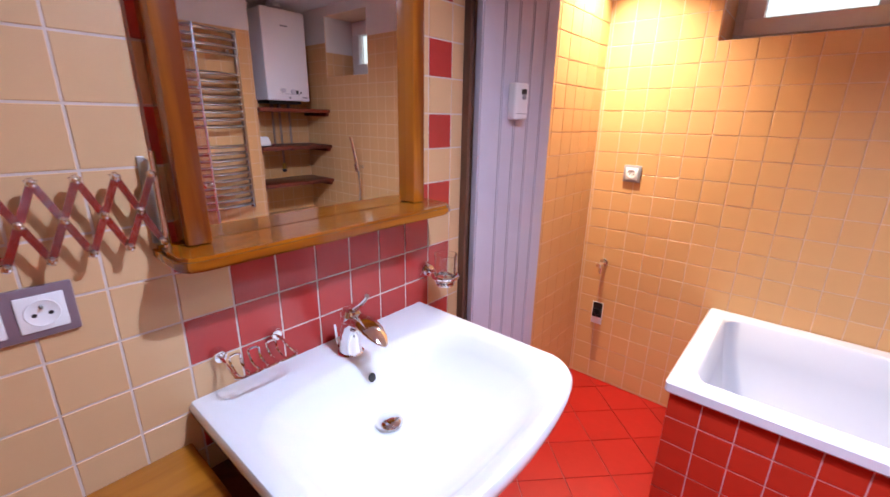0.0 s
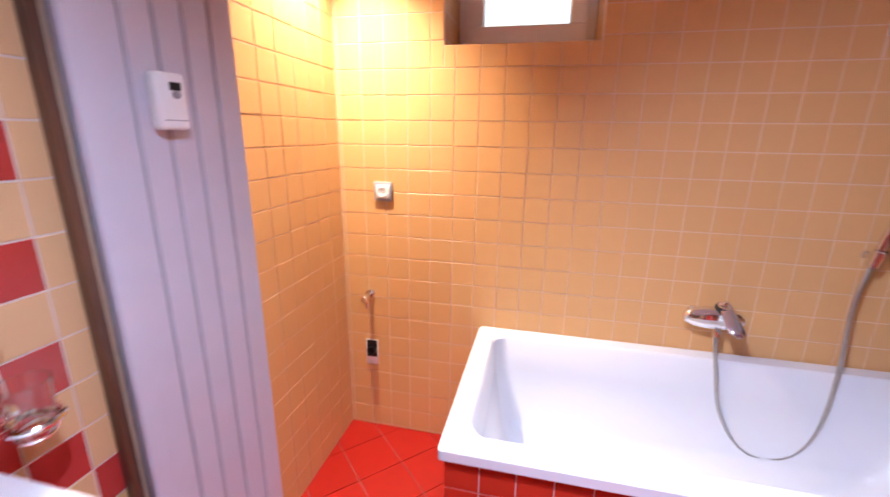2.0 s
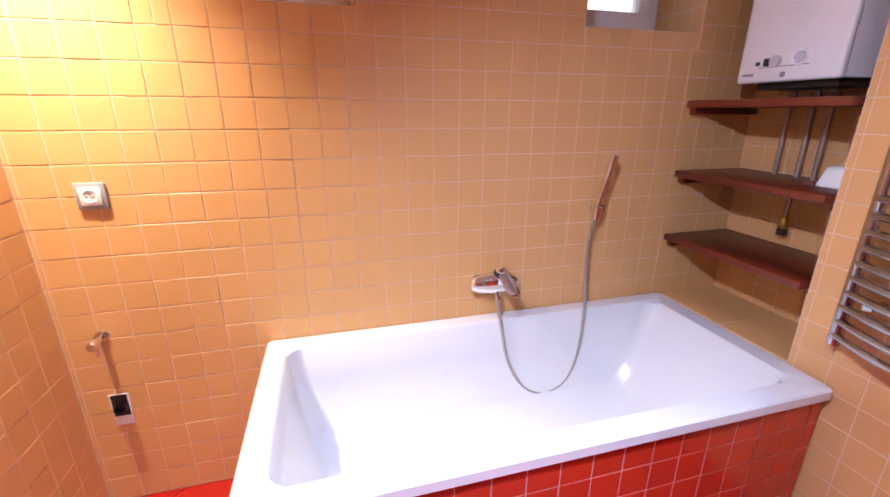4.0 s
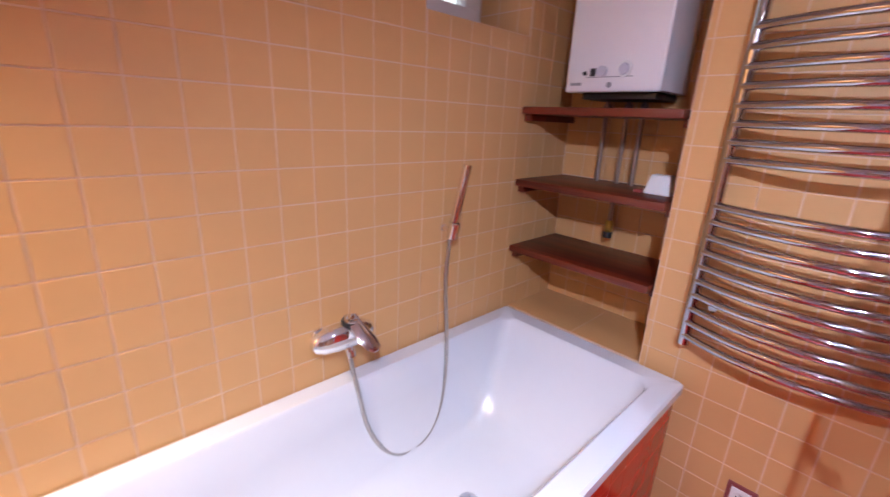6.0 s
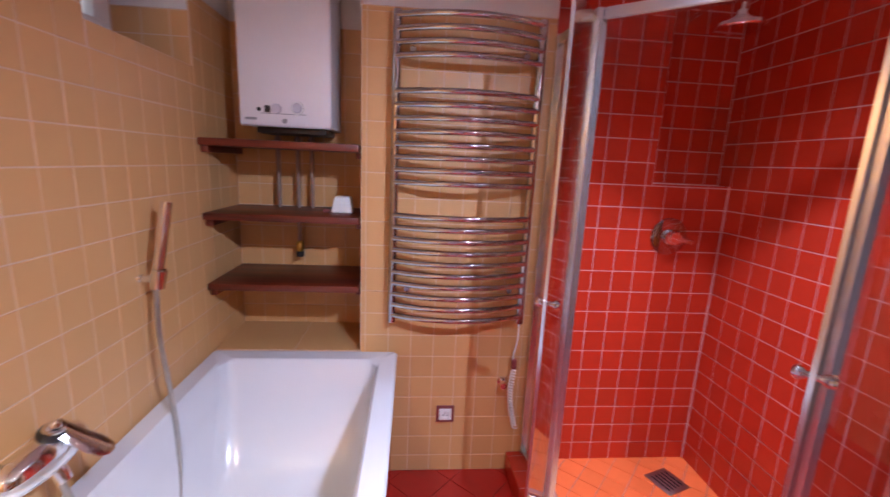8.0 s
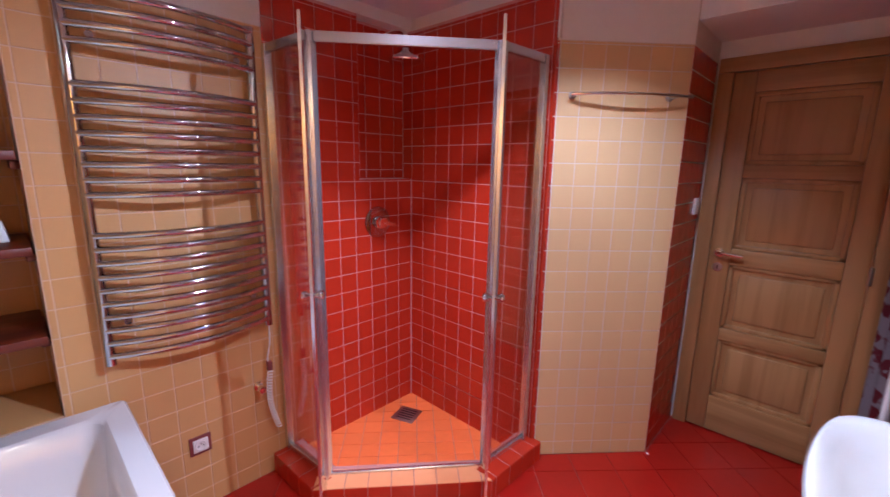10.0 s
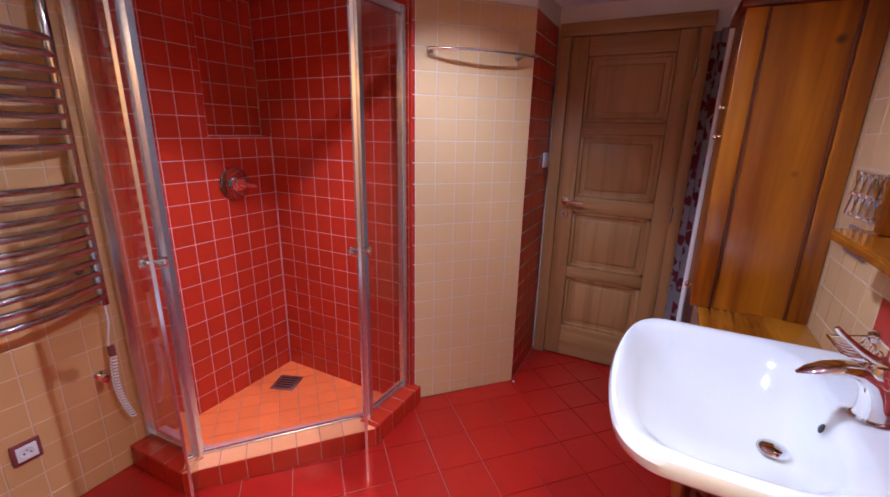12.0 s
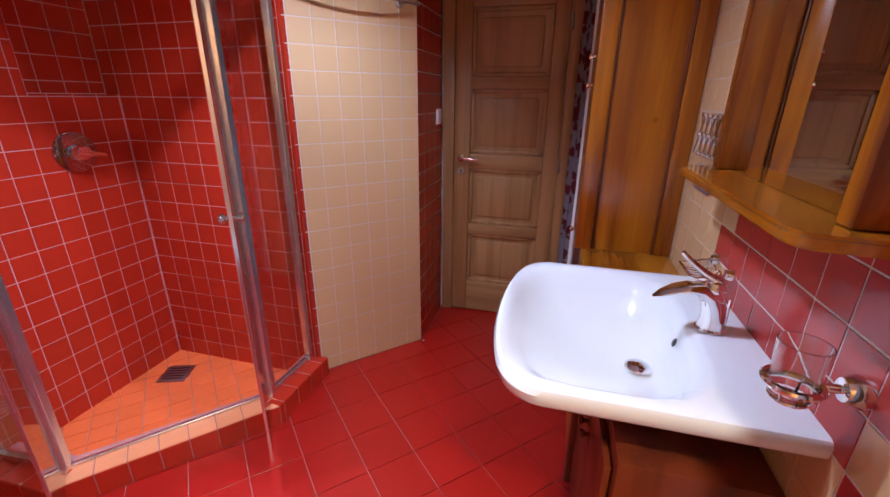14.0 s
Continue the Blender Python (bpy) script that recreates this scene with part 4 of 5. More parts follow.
def build_shelf(z):
    s = holder("wall_shelf", "dark red-stained wooden shelf board in the tiled niche", "shelf", "niche shelves")
    bm = bmesh.new()
    add_box(bm, (1.497, 1.384, z - 0.028), (NICHE_X - 0.001, NORTH - 0.002, z), 0.004)
    finish("board", bm, M_DARKWOOD, s, smooth=True)
    box("batten", (1.52, NORTH - 0.030, z - 0.055), (NICHE_X - 0.002, NORTH - 0.002, z - 0.0285), M_DARKWOOD, s, 0.003)
    box("batten", (1.56, 1.3765, z - 0.055), (NICHE_X - 0.002, 1.400, z - 0.0285), M_DARKWOOD, s, 0.003)
    return s


for z in (1.487, 1.198, 0.908):
    build_shelf(z)


def build_boiler():
    b = holder("gas_boiler", "white wall-hung gas boiler with round dials", "boiler")
    x, y0, y1, z0, z1 = 1.600, 1.505, 1.868, 1.545, 2.20
    bm = bmesh.new()
    add_box(bm, (x + 0.030, y0 + 0.004, z0 + 0.004), (NICHE_X - 0.002, y1 - 0.004, z1 - 0.004), 0.004)
    finish("casing", bm, M_BOILER, b, smooth=True)
    box("front_cover", (x, y0, z0), (x + 0.0295, y1, z1), M_BOILER, b, 0.010, 3)
    box("panel_line", (x - 0.001, y0 + 0.10, z0 + 0.050), (x + 0.001, y1 - 0.085, z0 + 0.053), M_GREY, b)
    lathe("pressure_gauge", [(0.0, 0.004), (0.020, 0.004), (0.026, 0.007), (0.028, 0.0)], (x, 1.640, z0 + 0.076), M_PVC_WHITE, b, (-1, 0, 0))
    lathe("gauge_face", [(0.0, 0.0090), (0.017, 0.0085), (0.0195, 0.004)], (x, 1.640, z0 + 0.076), M_SILICONE, b, (-1, 0, 0))
    lathe("dial", [(0.020, 0.0), (0.019, 0.012), (0.0, 0.013)], (x, 1.722, z0 + 0.070), M_SILICONE, b, (-1, 0, 0))
    box("switch", (x - 0.004, 1.747, z0 + 0.055), (x + 0.001, 1.768, z0 + 0.082), M_BLACK, b, 0.001)
    lathe("lamp_button", [(0.008, 0.0), (0.007, 0.005), (0.0, 0.006)], (x, 1.790, z0 + 0.066), M_BLACK, b, (-1, 0, 0), 12)
    lathe("badge", [(0.010, 0.0), (0.009, 0.002), (0.0, 0.0022)], (x, 1.690, z0 + 0.024), M_GREY, b, (-1, 0, 0), 16)
    box("maker_plate", (x - 0.0008, 1.80, z0 + 0.024), (x + 0.001, 1.845, z0 + 0.034), M_GREY, b)
    box("brand_bar", (x - 0.0008, 1.655, z1 - 0.12), (x + 0.001, 1.715, z1 - 0.108), M_GREY, b)
    box("underside", (x + 0.05, y0 + 0.03, z0 - 0.022), (NICHE_X - 0.02, y1 - 0.05, z0 + 0.003), M_BLACK, b, 0.003)
    lathe("flue", [(0.052, 0.0), (0.052, CEIL - z1 - 0.001)], (1.73, 1.69, z1 - 0.002), M_PVC_WHITE, b)
    lathe("flue_collar", [(0.066, 0.0), (0.066, 0.03), (0.052, 0.036)], (1.73, 1.69, z1 - 0.003), M_GREY, b)
    return b


build_boiler()
for y, zb in ((1.782, 1.150), (1.694, 0.985), (1.632, 1.150)):
    p = holder("water_pipe", "thin dull metal pipe below the boiler", "pipe", "boiler pipes")
    tube("tube", [(1.80, y, 1.545), (1.80, y, zb)], 0.0095, M_PIPE, p, 10)
    lathe("nut", [(0.015, 0.0), (0.015, 0.022), (0.010, 0.024)], (1.80, y, 1.488), M_PIPE, p, (0, 0, 1), 6)
    if zb < 1:
        lathe("valve_body", [(0.013, 0.0), (0.017, 0.01), (0.017, 0.045), (0.012, 0.055)], (1.80, y, 0.985), M_BRASS, p, (0, 0, 1), 12)
        lathe("cap", [(0.0, 0.0), (0.019, 0.004), (0.019, 0.026), (0.014, 0.03)], (1.80, y, 0.960), M_BLACK, p, (0, 0, 1), 12)
    else:
        lathe("end_nut", [(0.0, 0.0), (0.014, 0.002), (0.014, 0.02), (0.009, 0.022)], (1.80, y, zb - 0.014), M_PIPE, p, (0, 0, 1), 6)
wb = holder("white_box", "small white plastic thermostat box on the shelf", "box")
bm = bmesh.new()
add_box(bm, (1.64, 1.425, 1.1985), (1.70, 1.520, 1.268), 0.008, 3)
for v in bm.verts:
    t = (v.co.z - 1.1985) / 0.07
    v.co.y += (1.4725 - v.co.y) * 0.30 * t
    v.co.x += 0.018 * t
finish("body", bm, M_PVC_WHITE, wb, smooth=True)
box("tag", (1.638, 1.522, 1.199), (1.668, 1.552, 1.212), M_MAROON, wb, 0.002)

# ---- fittings on the bath wall ----


def build_mixer():
    mx = holder("bath_mixer", "chrome bath mixer with a wide oval body and lever", "bath mixer")
    cx, y, z = 0.650, NORTH, 0.775
    bm = bmesh.new()
    n = 20
    prof = [(-0.112, 0.008), (-0.104, 0.024), (-0.078, 0.036), (-0.035, 0.044), (0.02, 0.045), (0.065, 0.038), (0.092, 0.026), (0.102, 0.008)]
    rings = []
    for dx, r in prof:
        rings.append([bm.verts.new((cx + dx, y - 0.050 + 0.85 * r * math.cos(2 * math.pi * k / n), z + r * math.sin(2 * math.pi * k / n) - abs(dx) * 0.02)) for k in range(n)])
    for p, q in zip(rings, rings[1:]):
        for k in range(n):
            bm.faces.new((p[k], p[(k + 1) % n], q[(k + 1) % n], q[k]))
    bm.faces.new(rings[0])
    bm.faces.new(rings[-1])
    finish("body", bm, M_CHROME, mx, smooth=True)
    for dx in (-0.075, 0.075):
        lathe("wall_union", [(0.024, 0.0), (0.023, 0.008), (0.016, 0.012), (0.016, 0.04)], (cx + dx * 0.85, y, z), M_CHROME, mx, (0, -1, 0))
    lathe("cap", [(0.024, 0.0), (0.026, 0.012), (0.020, 0.026), (0.0, 0.030)], (cx + 0.015, y - 0.055, z + 0.034), M_CHROME, mx, (0, -0.35, 1))
    lathe("collar", [(0.0272, 0.004), (0.0278, 0.012), (0.0235, 0.022)], (cx + 0.015, y - 0.055, z + 0.034), M_BLACK, mx, (0, -0.35, 1))
    lathe("finial", [(0.012, 0.0), (0.010, 0.006), (0.004, 0.012), (0.0, 0.015)], (cx + 0.015, y - 0.0655, z + 0.062), M_CHROME, mx, (0, -0.35, 1), 16)
    bm = bmesh.new()
    rings = []
    for s, hw, hh in ((0.0, 0.020, 0.010), (0.04, 0.026, 0.009), (0.08, 0.030, 0.007), (0.105, 0.024, 0.005), (0.115, 0.010, 0.003)):
        rings.append([bm.verts.new((cx + 0.018 + s * 0.25 + hw * math.cos(2 * math.pi * k / 12), y - 0.060 - s * 0.80, z + 0.060 - s * 0.75 + hh * math.sin(2 * math.pi * k / 12))) for k in range(12)])
    for p, q in zip(rings, rings[1:]):
        for k in range(12):
            bm.faces.new((p[k], p[(k + 1) % 12], q[(k + 1) % 12], q[k]))
    bm.faces.new(rings[0])
    bm.faces.new(rings[-1])
    finish("lever", bm, M_CHROME, mx, smooth=True)
    lathe("spout", [(0.016, 0.0), (0.017, 0.03), (0.014, 0.052), (0.0, 0.053)], (cx + 0.005, y - 0.055, z - 0.02), M_CHROME, mx, (0, -0.5, -1))
    return mx


build_mixer()
hs = holder("hand_shower", "chrome stick hand shower in its wall holder with a steel hose", "hand shower")
HX, HZ = 1.092, 1.045
lathe("holder_rose", [(0.0, 0.008), (0.013, 0.007), (0.015, 0.0)], (HX, NORTH, HZ), M_CHROME, hs, (0, -1, 0))
tube("holder_arm", [(HX, NORTH, HZ), (HX, NORTH - 0.045, HZ)], 0.011, M_CHROME, hs)
lathe("holder_cup", [(0.014, -0.034), (0.020, -0.030), (0.022, 0.026), (0.018, 0.030)], (HX, NORTH - 0.055, HZ), M_CHROME, hs, (0.10, -0.12, 1))
tube("stick", [(HX - 0.004, NORTH - 0.050, HZ - 0.02), (HX + 0.004, NORTH - 0.060, HZ + 0.06), (HX + 0.020, NORTH - 0.080, HZ + 0.20), (HX + 0.024, NORTH - 0.085, HZ + 0.235)], [0.012, 0.0155, 0.0165, 0.015], M_CHROME, hs, 14)
tube("hose", smooth_path([(HX - 0.006, NORTH - 0.048, HZ - 0.03), (1.062, NORTH - 0.06, 0.86), (1.060, NORTH - 0.085, 0.60), (1.045, NORTH - 0.092, 0.40), (0.985, NORTH - 0.10, 0.275), (0.880, NORTH - 0.105, 0.235), (0.780, NORTH - 0.10, 0.285), (0.705, NORTH - 0.095, 0.42), (0.672, NORTH - 0.085, 0.58), (0.655, NORTH - 0.070, 0.70), (0.655, NORTH - 0.060, 0.735)], 8), 0.0075, material("steel hose", (0.45, 0.42, 0.40), 0.3, 0.9, vary=0.25, scale=300), hs, 10)

av = holder("angle_valve", "small chrome angle valve on the tiled wall", "valve")
lathe("rose", [(0.0, 0.006), (0.022, 0.005), (0.025, 0.0)], (-0.765, NORTH, 0.705), M_CHROME, av, (0, -1, 0))
tube("body", [(-0.765, NORTH, 0.705), (-0.765, NORTH - 0.055, 0.705)], 0.011, M_CHROME, av)
tube("outlet", [(-0.765, NORTH - 0.040, 0.705), (-0.765, NORTH - 0.042, 0.655)], [0.011, 0.009], M_CHROME, av)
lathe("knob", [(0.017, 0.0), (0.018, 0.012), (0.013, 0.022), (0.0, 0.024)], (-0.765, NORTH - 0.054, 0.705), M_CHROME, av, (0, -1, 0), 12)
ph = holder("waste_outlet", "square wall opening with a black waste pipe end", "drain outlet")
box("frame", (-0.795, NORTH - 0.004, 0.345), (-0.735, NORTH - 0.0005, 0.475), M_PVC_WHITE, ph, 0.001)
box("opening", (-0.791, NORTH - 0.0052, 0.385), (-0.739, NORTH - 0.0042, 0.472), M_BLACK, ph)
lathe("pipe_end", [(0.021, 0.0), (0.021, 0.018), (0.016, 0.018), (0.016, 0.004)], (-0.763, NORTH - 0.005, 0.420), M_BLACK, ph, (0, -1, 0))

# ---- towel rail on the slanting wall ----
rail = holder("towel_rail", "slim chrome towel rail on the slanting tiled wall", "towel rail")
ra, rb = DIAG_A + DU * 0.045, DIAG_A + DU * 0.585
pts = []
for k in range(13):
    t = k / 12
    p = ra.lerp(rb, t) + DN * (0.045 + 0.05 * (1 - (2 * t - 1) ** 2))
    pts.append((p.x, p.y, 1.775))
tube("bar", pts, 0.007, M_CHROME, rail)
for p in (ra + DU * 0.02, rb - DU * 0.08):
    lathe("post", [(0.016, 0.0), (0.016, 0.006), (0.008, 0.010), (0.008, 0.055)], (p.x, p.y, 1.775), M_STEEL, rail, DN)
sw = holder("light_switch", "white light switch on the red tiled reveal", "switch")
box("frame", (0.2795, -1.13, 1.235), (0.2905, -1.050, 1.320), M_PVC_WHITE, sw, 0.003)
box("rocker", (0.277, -1.120, 1.247), (0.280, -1.060, 1.308), M_PVC_WHITE, sw, 0.002)

# ---- small things at the sink ----


def build_soap_dish():
    s = holder("soap_dish", "chrome wire soap basket on two wall mounts", "soap dish")
    x, z = WEST, 0.962
    ya, yb = 0.085, 0.205
    for y in (ya, yb):
        lathe("mount", [(0.016, 0.0), (0.017, 0.008), (0.012, 0.020), (0.0, 0.022)], (x, y, z), M_CHROME, s, (1, 0, 0), 16)
    xf, zf = x + 0.099, z - 0.016
    rim = [(x + 0.018, ya, z), (x + 0.030, ya - 0.001, z - 0.003), (xf - 0.010, ya - 0.002, zf - 0.001), (xf, ya + 0.006, zf), (xf, yb - 0.002, zf), (xf - 0.010, yb + 0.006, zf - 0.001), (x + 0.030, yb + 0.003, z - 0.003), (x + 0.018, yb, z)]
    tube("rim_wire", rim, 0.0034, M_CHROME, s, 8)
    wire = []
    for k in range(6):
        y = ya + 0.012 + k * 0.0195
        way = [(xf, y, zf), (x + 0.078, y, z - 0.028), (x + 0.050, y, z - 0.028), (x + 0.034, y, z - 0.018), (x + 0.030, y, z - 0.002)]
        wire += way if k % 2 == 0 else way[::-1]
    tube("wire", smooth_path(wire, 4), 0.0024, M_CHROME, s, 6)
    return s


build_soap_dish()
cup = holder("tumbler_holder", "chrome ring holder on the red tiles", "cup holder")
CX, CY, CZ = WEST + 0.090, 0.700, 0.985
lathe("mount", [(0.025, 0.0), (0.026, 0.010), (0.018, 0.028), (0.0, 0.033)], (WEST, 0.700, 0.985), M_CHROME, cup, (1, 0, 0), 16)
tube("arm", [(WEST + 0.02, CY, CZ), (CX - 0.034, CY, CZ)], [0.008, 0.006], M_CHROME, cup)
tube("ring", [(CX + 0.036 * math.cos(2 * math.pi * k / 28), CY + 0.036 * math.sin(2 * math.pi * k / 28), CZ) for k in range(28)], 0.0060, M_CHROME, cup, 8, True)
tube("lower_ring", [(CX + 0.024 * math.cos(2 * math.pi * k / 24), CY + 0.024 * math.sin(2 * math.pi * k / 24), CZ - 0.026) for k in range(24)], 0.003, M_CHROME, cup, 8, True)
for k in range(4):
    a = math.pi / 4 + k * math.pi / 2
    tube("stay", [(CX + 0.036 * math.cos(a), CY + 0.036 * math.sin(a), CZ), (CX + 0.024 * math.cos(a), CY + 0.024 * math.sin(a), CZ - 0.026)], 0.002, M_CHROME, cup, 6)
tagged(lathe("drinking_glass", [(0.0, -0.0215), (0.026, -0.0215), (0.0285, -0.018), (0.034, 0.068), (0.0322, 0.068), (0.0268, -0.014), (0.0, -0.015)], (CX, CY, CZ), M_GLASS, None, (0, 0, 1), 32), "clear empty drinking glass in the chrome ring", "glass")


def build_scissor_arm():
    s = holder("scissor_arm", "chrome folding scissor arm fixed beside the mirror", "mirror arm")
    x0, zl, zh = WEST + 0.034, 1.225, 1.338
    tube("pivot_post", [(x0, 0.026, 1.207), (x0, 0.026, 1.375)], 0.006, M_CHROME, s)
    box("wall_plate", (WEST + 0.0005, 0.012, 1.215), (WEST + 0.006, 0.036, 1.365), M_STEEL, s, 0.002)
    for z in (1.222, 1.36):
        tube("wall_pin", [(WEST + 0.004, 0.026, z), (x0, 0.026, z)], 0.006, M_CHROME, s)
    n, step = 5, 0.0475
    for k in range(n):
        a, b = 0.020 - k * step, 0.020 - (k + 1) * step
        for dx, za, zb in ((0.0, zl, zh), (0.005, zh, zl)):
            bm = bmesh.new()
            p, q = Vector((a, za)), Vector((b, zb))
            d = (q - p).normalized()
            w = Vector((-d.y, d.x)) * 0.0052
            p, q = p - d * 0.006, q + d * 0.006
            lo = [bm.verts.new((x0 + dx - 0.0016, *c)) for c in (p + w, q + w, q - w, p - w)]
            hi = [bm.verts.new((x0 + dx + 0.0016, *c)) for c in (p + w, q + w, q - w, p - w)]
            bm.faces.new(lo)
            bm.faces.new(hi)
            for i in range(4):
                bm.faces.new((lo[i], lo[(i + 1) % 4], hi[(i + 1) % 4], hi[i]))
            finish("link", bm, M_DARKCHROME, s)
        for y, z in ((a, zl), (a, zh), ((a + b) / 2, (zl + zh) / 2)):
            lathe("rivet", [(0.0065, -0.004), (0.0065, 0.008), (0.004, 0.011), (0.0, 0.012)], (x0 + 0.001, y, z), M_CHROME, s, (1, 0, 0), 12)
    return s


build_scissor_arm()

# ---- wooden counter, vanity and tall cabinet ----
COUNTER = 0.790
cnt = holder("wooden_counter", "honey pine counter beside the washbasin", "counter")
box("top", (WEST + 0.001, -0.70, COUNTER - 0.030), (-0.535, 0.012, COUNTER), M_COUNTER, cnt, 0.005)
box("front", (-0.575, -0.69, 0.06), (-0.550, 0.010, COUNTER - 0.031), M_PINE, cnt, 0.003)
box("end_panel", (WEST + 0.002, -0.69, 0.0), (-0.576, -0.665, COUNTER - 0.031), M_PINE, cnt, 0.003)
van = holder("vanity_cabinet", "reddish stained wooden cabinet under the washbasin", "cabinet")
box("carcass", (WEST + 0.002, 0.022, 0.0), (-0.585, 0.640, 0.705), M_VANITY, van, 0.003)
box("door", (-0.584, 0.075, 0.05), (-0.566, 0.340, 0.66), M_VANITY, van, 0.004)
box("door", (-0.584, 0.345, 0.05), (-0.566, 0.610, 0.66), M_VANITY, van, 0.004)
for y in (0.315, 0.370):
    lathe("knob", [(0.006, 0.0), (0.006, 0.012), (0.013, 0.018), (0.013, 0.026), (0.0, 0.030)], (-0.566, y, 0.52), M_VANITY, van, (1, 0, 0), 14)
box("corner_post", (-0.584, 0.022, 0.0), (-0.545, 0.062, 0.712), M_VANITY, van, 0.008, 3)


def build_tall_cabinet():
    c = holder("tall_cabinet", "tall honey pine cabinet standing on the counter", "cabinet")
    x0, x1, y0, y1, z0, z1 = WEST + 0.002, -0.510, -0.690, -0.395, COUNTER + 0.001, 1.835
    box("side_stile", (x1 - 0.062, y1 - 0.022, z0), (x1, y1, z1), M_PINE, c, 0.003)
    box("side_stile", (x0, y1 - 0.022, z0), (x0 + 0.060, y1, z1), M_PINE_RED, c, 0.003)
    box("side_panel", (x0 + 0.0605, y1 - 0.021, z0), (x1 - 0.0625, y1 - 0.014, z1), M_PINE, c)
    box("bead", (x1 - 0.072, y1 - 0.0135, z0), (x1 - 0.0625, y1 - 0.004, z1), M_VANITY, c, 0.003)
    box("bead", (x0 + 0.0605, y1 - 0.0135, z0), (x0 + 0.070, y1 - 0.004, z1), M_VANITY, c, 0.003)
    box("back_side", (x0, y0, z0), (x1 - 0.021, y0 + 0.018, z1), M_PINE, c)
    box("door", (x1 - 0.020, y0, z0 + 0.004), (x1 - 0.001, (y0 + y1) / 2 - 0.012, z1 - 0.004), M_PINE, c, 0.003)
    box("door", (x1 - 0.020, (y0 + y1) / 2 - 0.009, z0 + 0.004), (x1 - 0.001, y1 - 0.023, z1 - 0.004), M_PINE, c, 0.003)
    box("cornice", (x0, y0 - 0.012, z1 + 0.0005), (x1 + 0.018, y1 + 0.018, z1 + 0.034), M_DARKWOOD, c, 0.006)
    for z in (0.86, 1.43, 1.53):
        lathe("knob", [(0.005, 0.0), (0.005, 0.012), (0.011, 0.018), (0.010, 0.026), (0.0, 0.029)], (x1 - 0.001, y1 - 0.05, z), M_CHROME, c, (1, 0, 0), 14)
    return c


build_tall_cabinet()


def build_curtain():
    m = bpy.data.materials.new("floral fabric")
    m.use_nodes = True
    nt = m.node_tree
    b = nt.nodes["Principled BSDF"]
    co = nt.nodes.new("ShaderNodeTexCoord")
    v, w = nt.nodes.new("ShaderNodeTexVoronoi"), nt.nodes.new("ShaderNodeTexNoise")
    v.inputs["Scale"].default_value, w.inputs["Scale"].default_value = 16, 40
    mix0 = nt.nodes.new("ShaderNodeMath")
    mix0.operation = "MULTIPLY_ADD"
    mix0.inputs[1].default_value = 0.7
    nt.links.new(co.outputs["Object"], v.inputs["Vector"])
    nt.links.new(co.outputs["Object"], w.inputs["Vector"])
    nt.links.new(w.outputs["Fac"], mix0.inputs[0])
    nt.links.new(v.outputs["Distance"], mix0.inputs[2])
    r = nt.nodes.new("ShaderNodeValToRGB")
    r.color_ramp.interpolation = "EASE"
    r.color_ramp.elements[0].position, r.color_ramp.elements[0].color = 0.76, (0.16, 0.012, 0.02, 1)
    r.color_ramp.elements[1].position, r.color_ramp.elements[1].color = 0.86, (0.30, 0.26, 0.29, 1)
    nt.links.new(mix0.outputs[0], r.inputs["Fac"])
    nt.links.new(r.outputs["Color"], b.inputs["Base Color"])
    b.inputs["Roughness"].default_value = 0.9
    c = holder("fabric_screen", "red and white floral fabric hanging from a white pole", "curtain")
    bm = bmesh.new()
    cols = 16
    grid = []
    for i in range(cols + 1):
        t = i / cols
        x, y = -0.462 - 0.060 * t, -1.10 + 0.155 * t
        o = 0.008 * math.sin(t * 14)
        grid.append([bm.verts.new((x + o, y + o * 0.5, z)) for z in (0.04, 0.7, 1.3, 1.90)])
    for p, q in zip(grid, grid[1:]):
        for k in range(3):
            bm.faces.new((p[k], q[k], q[k + 1], p[k + 1]))
    bmesh.ops.solidify(bm, geom=list(bm.faces), thickness=0.002)
    finish("fabric", bm, m, c, smooth=True)
    tube("pole", [(-0.522, -0.935, 0.0), (-0.522, -0.935, 1.96)], 0.013, M_PVC_WHITE, c, 12)
    return c


build_curtain()
pd = tagged(lathe("floor_scrap", [(0.0, 0.002), (0.006, 0.002), (0.008, 0.0)], (0.275, -0.735, 0.0005), M_PVC_WHITE, None, (0, 0, 1), 8), "tiny white scrap of sealant at the wall corner", "scrap")

# ---- lamps on the ceiling ----


def build_spot(place, name="ceiling_spot"):
    s = holder(name, "small round ceiling downlight with a chrome ring", "ceiling lamp", "ceiling downlights")
    lathe("ring", [(0.052, 0.0), (0.055, -0.008), (0.040, -0.012), (0.036, -0.004), (0.036, 0.0)], (place[0], place[1], CEIL - 0.0005), M_CHROME, s)
    lathe("lens", [(0.0, -0.002), (0.035, -0.002)], (place[0], place[1], CEIL - 0.001), M_LAMP, s)
    return s


for p in [q[0] for q in LAMPS] + [LAMP_CORNER]:
    build_spot(p)


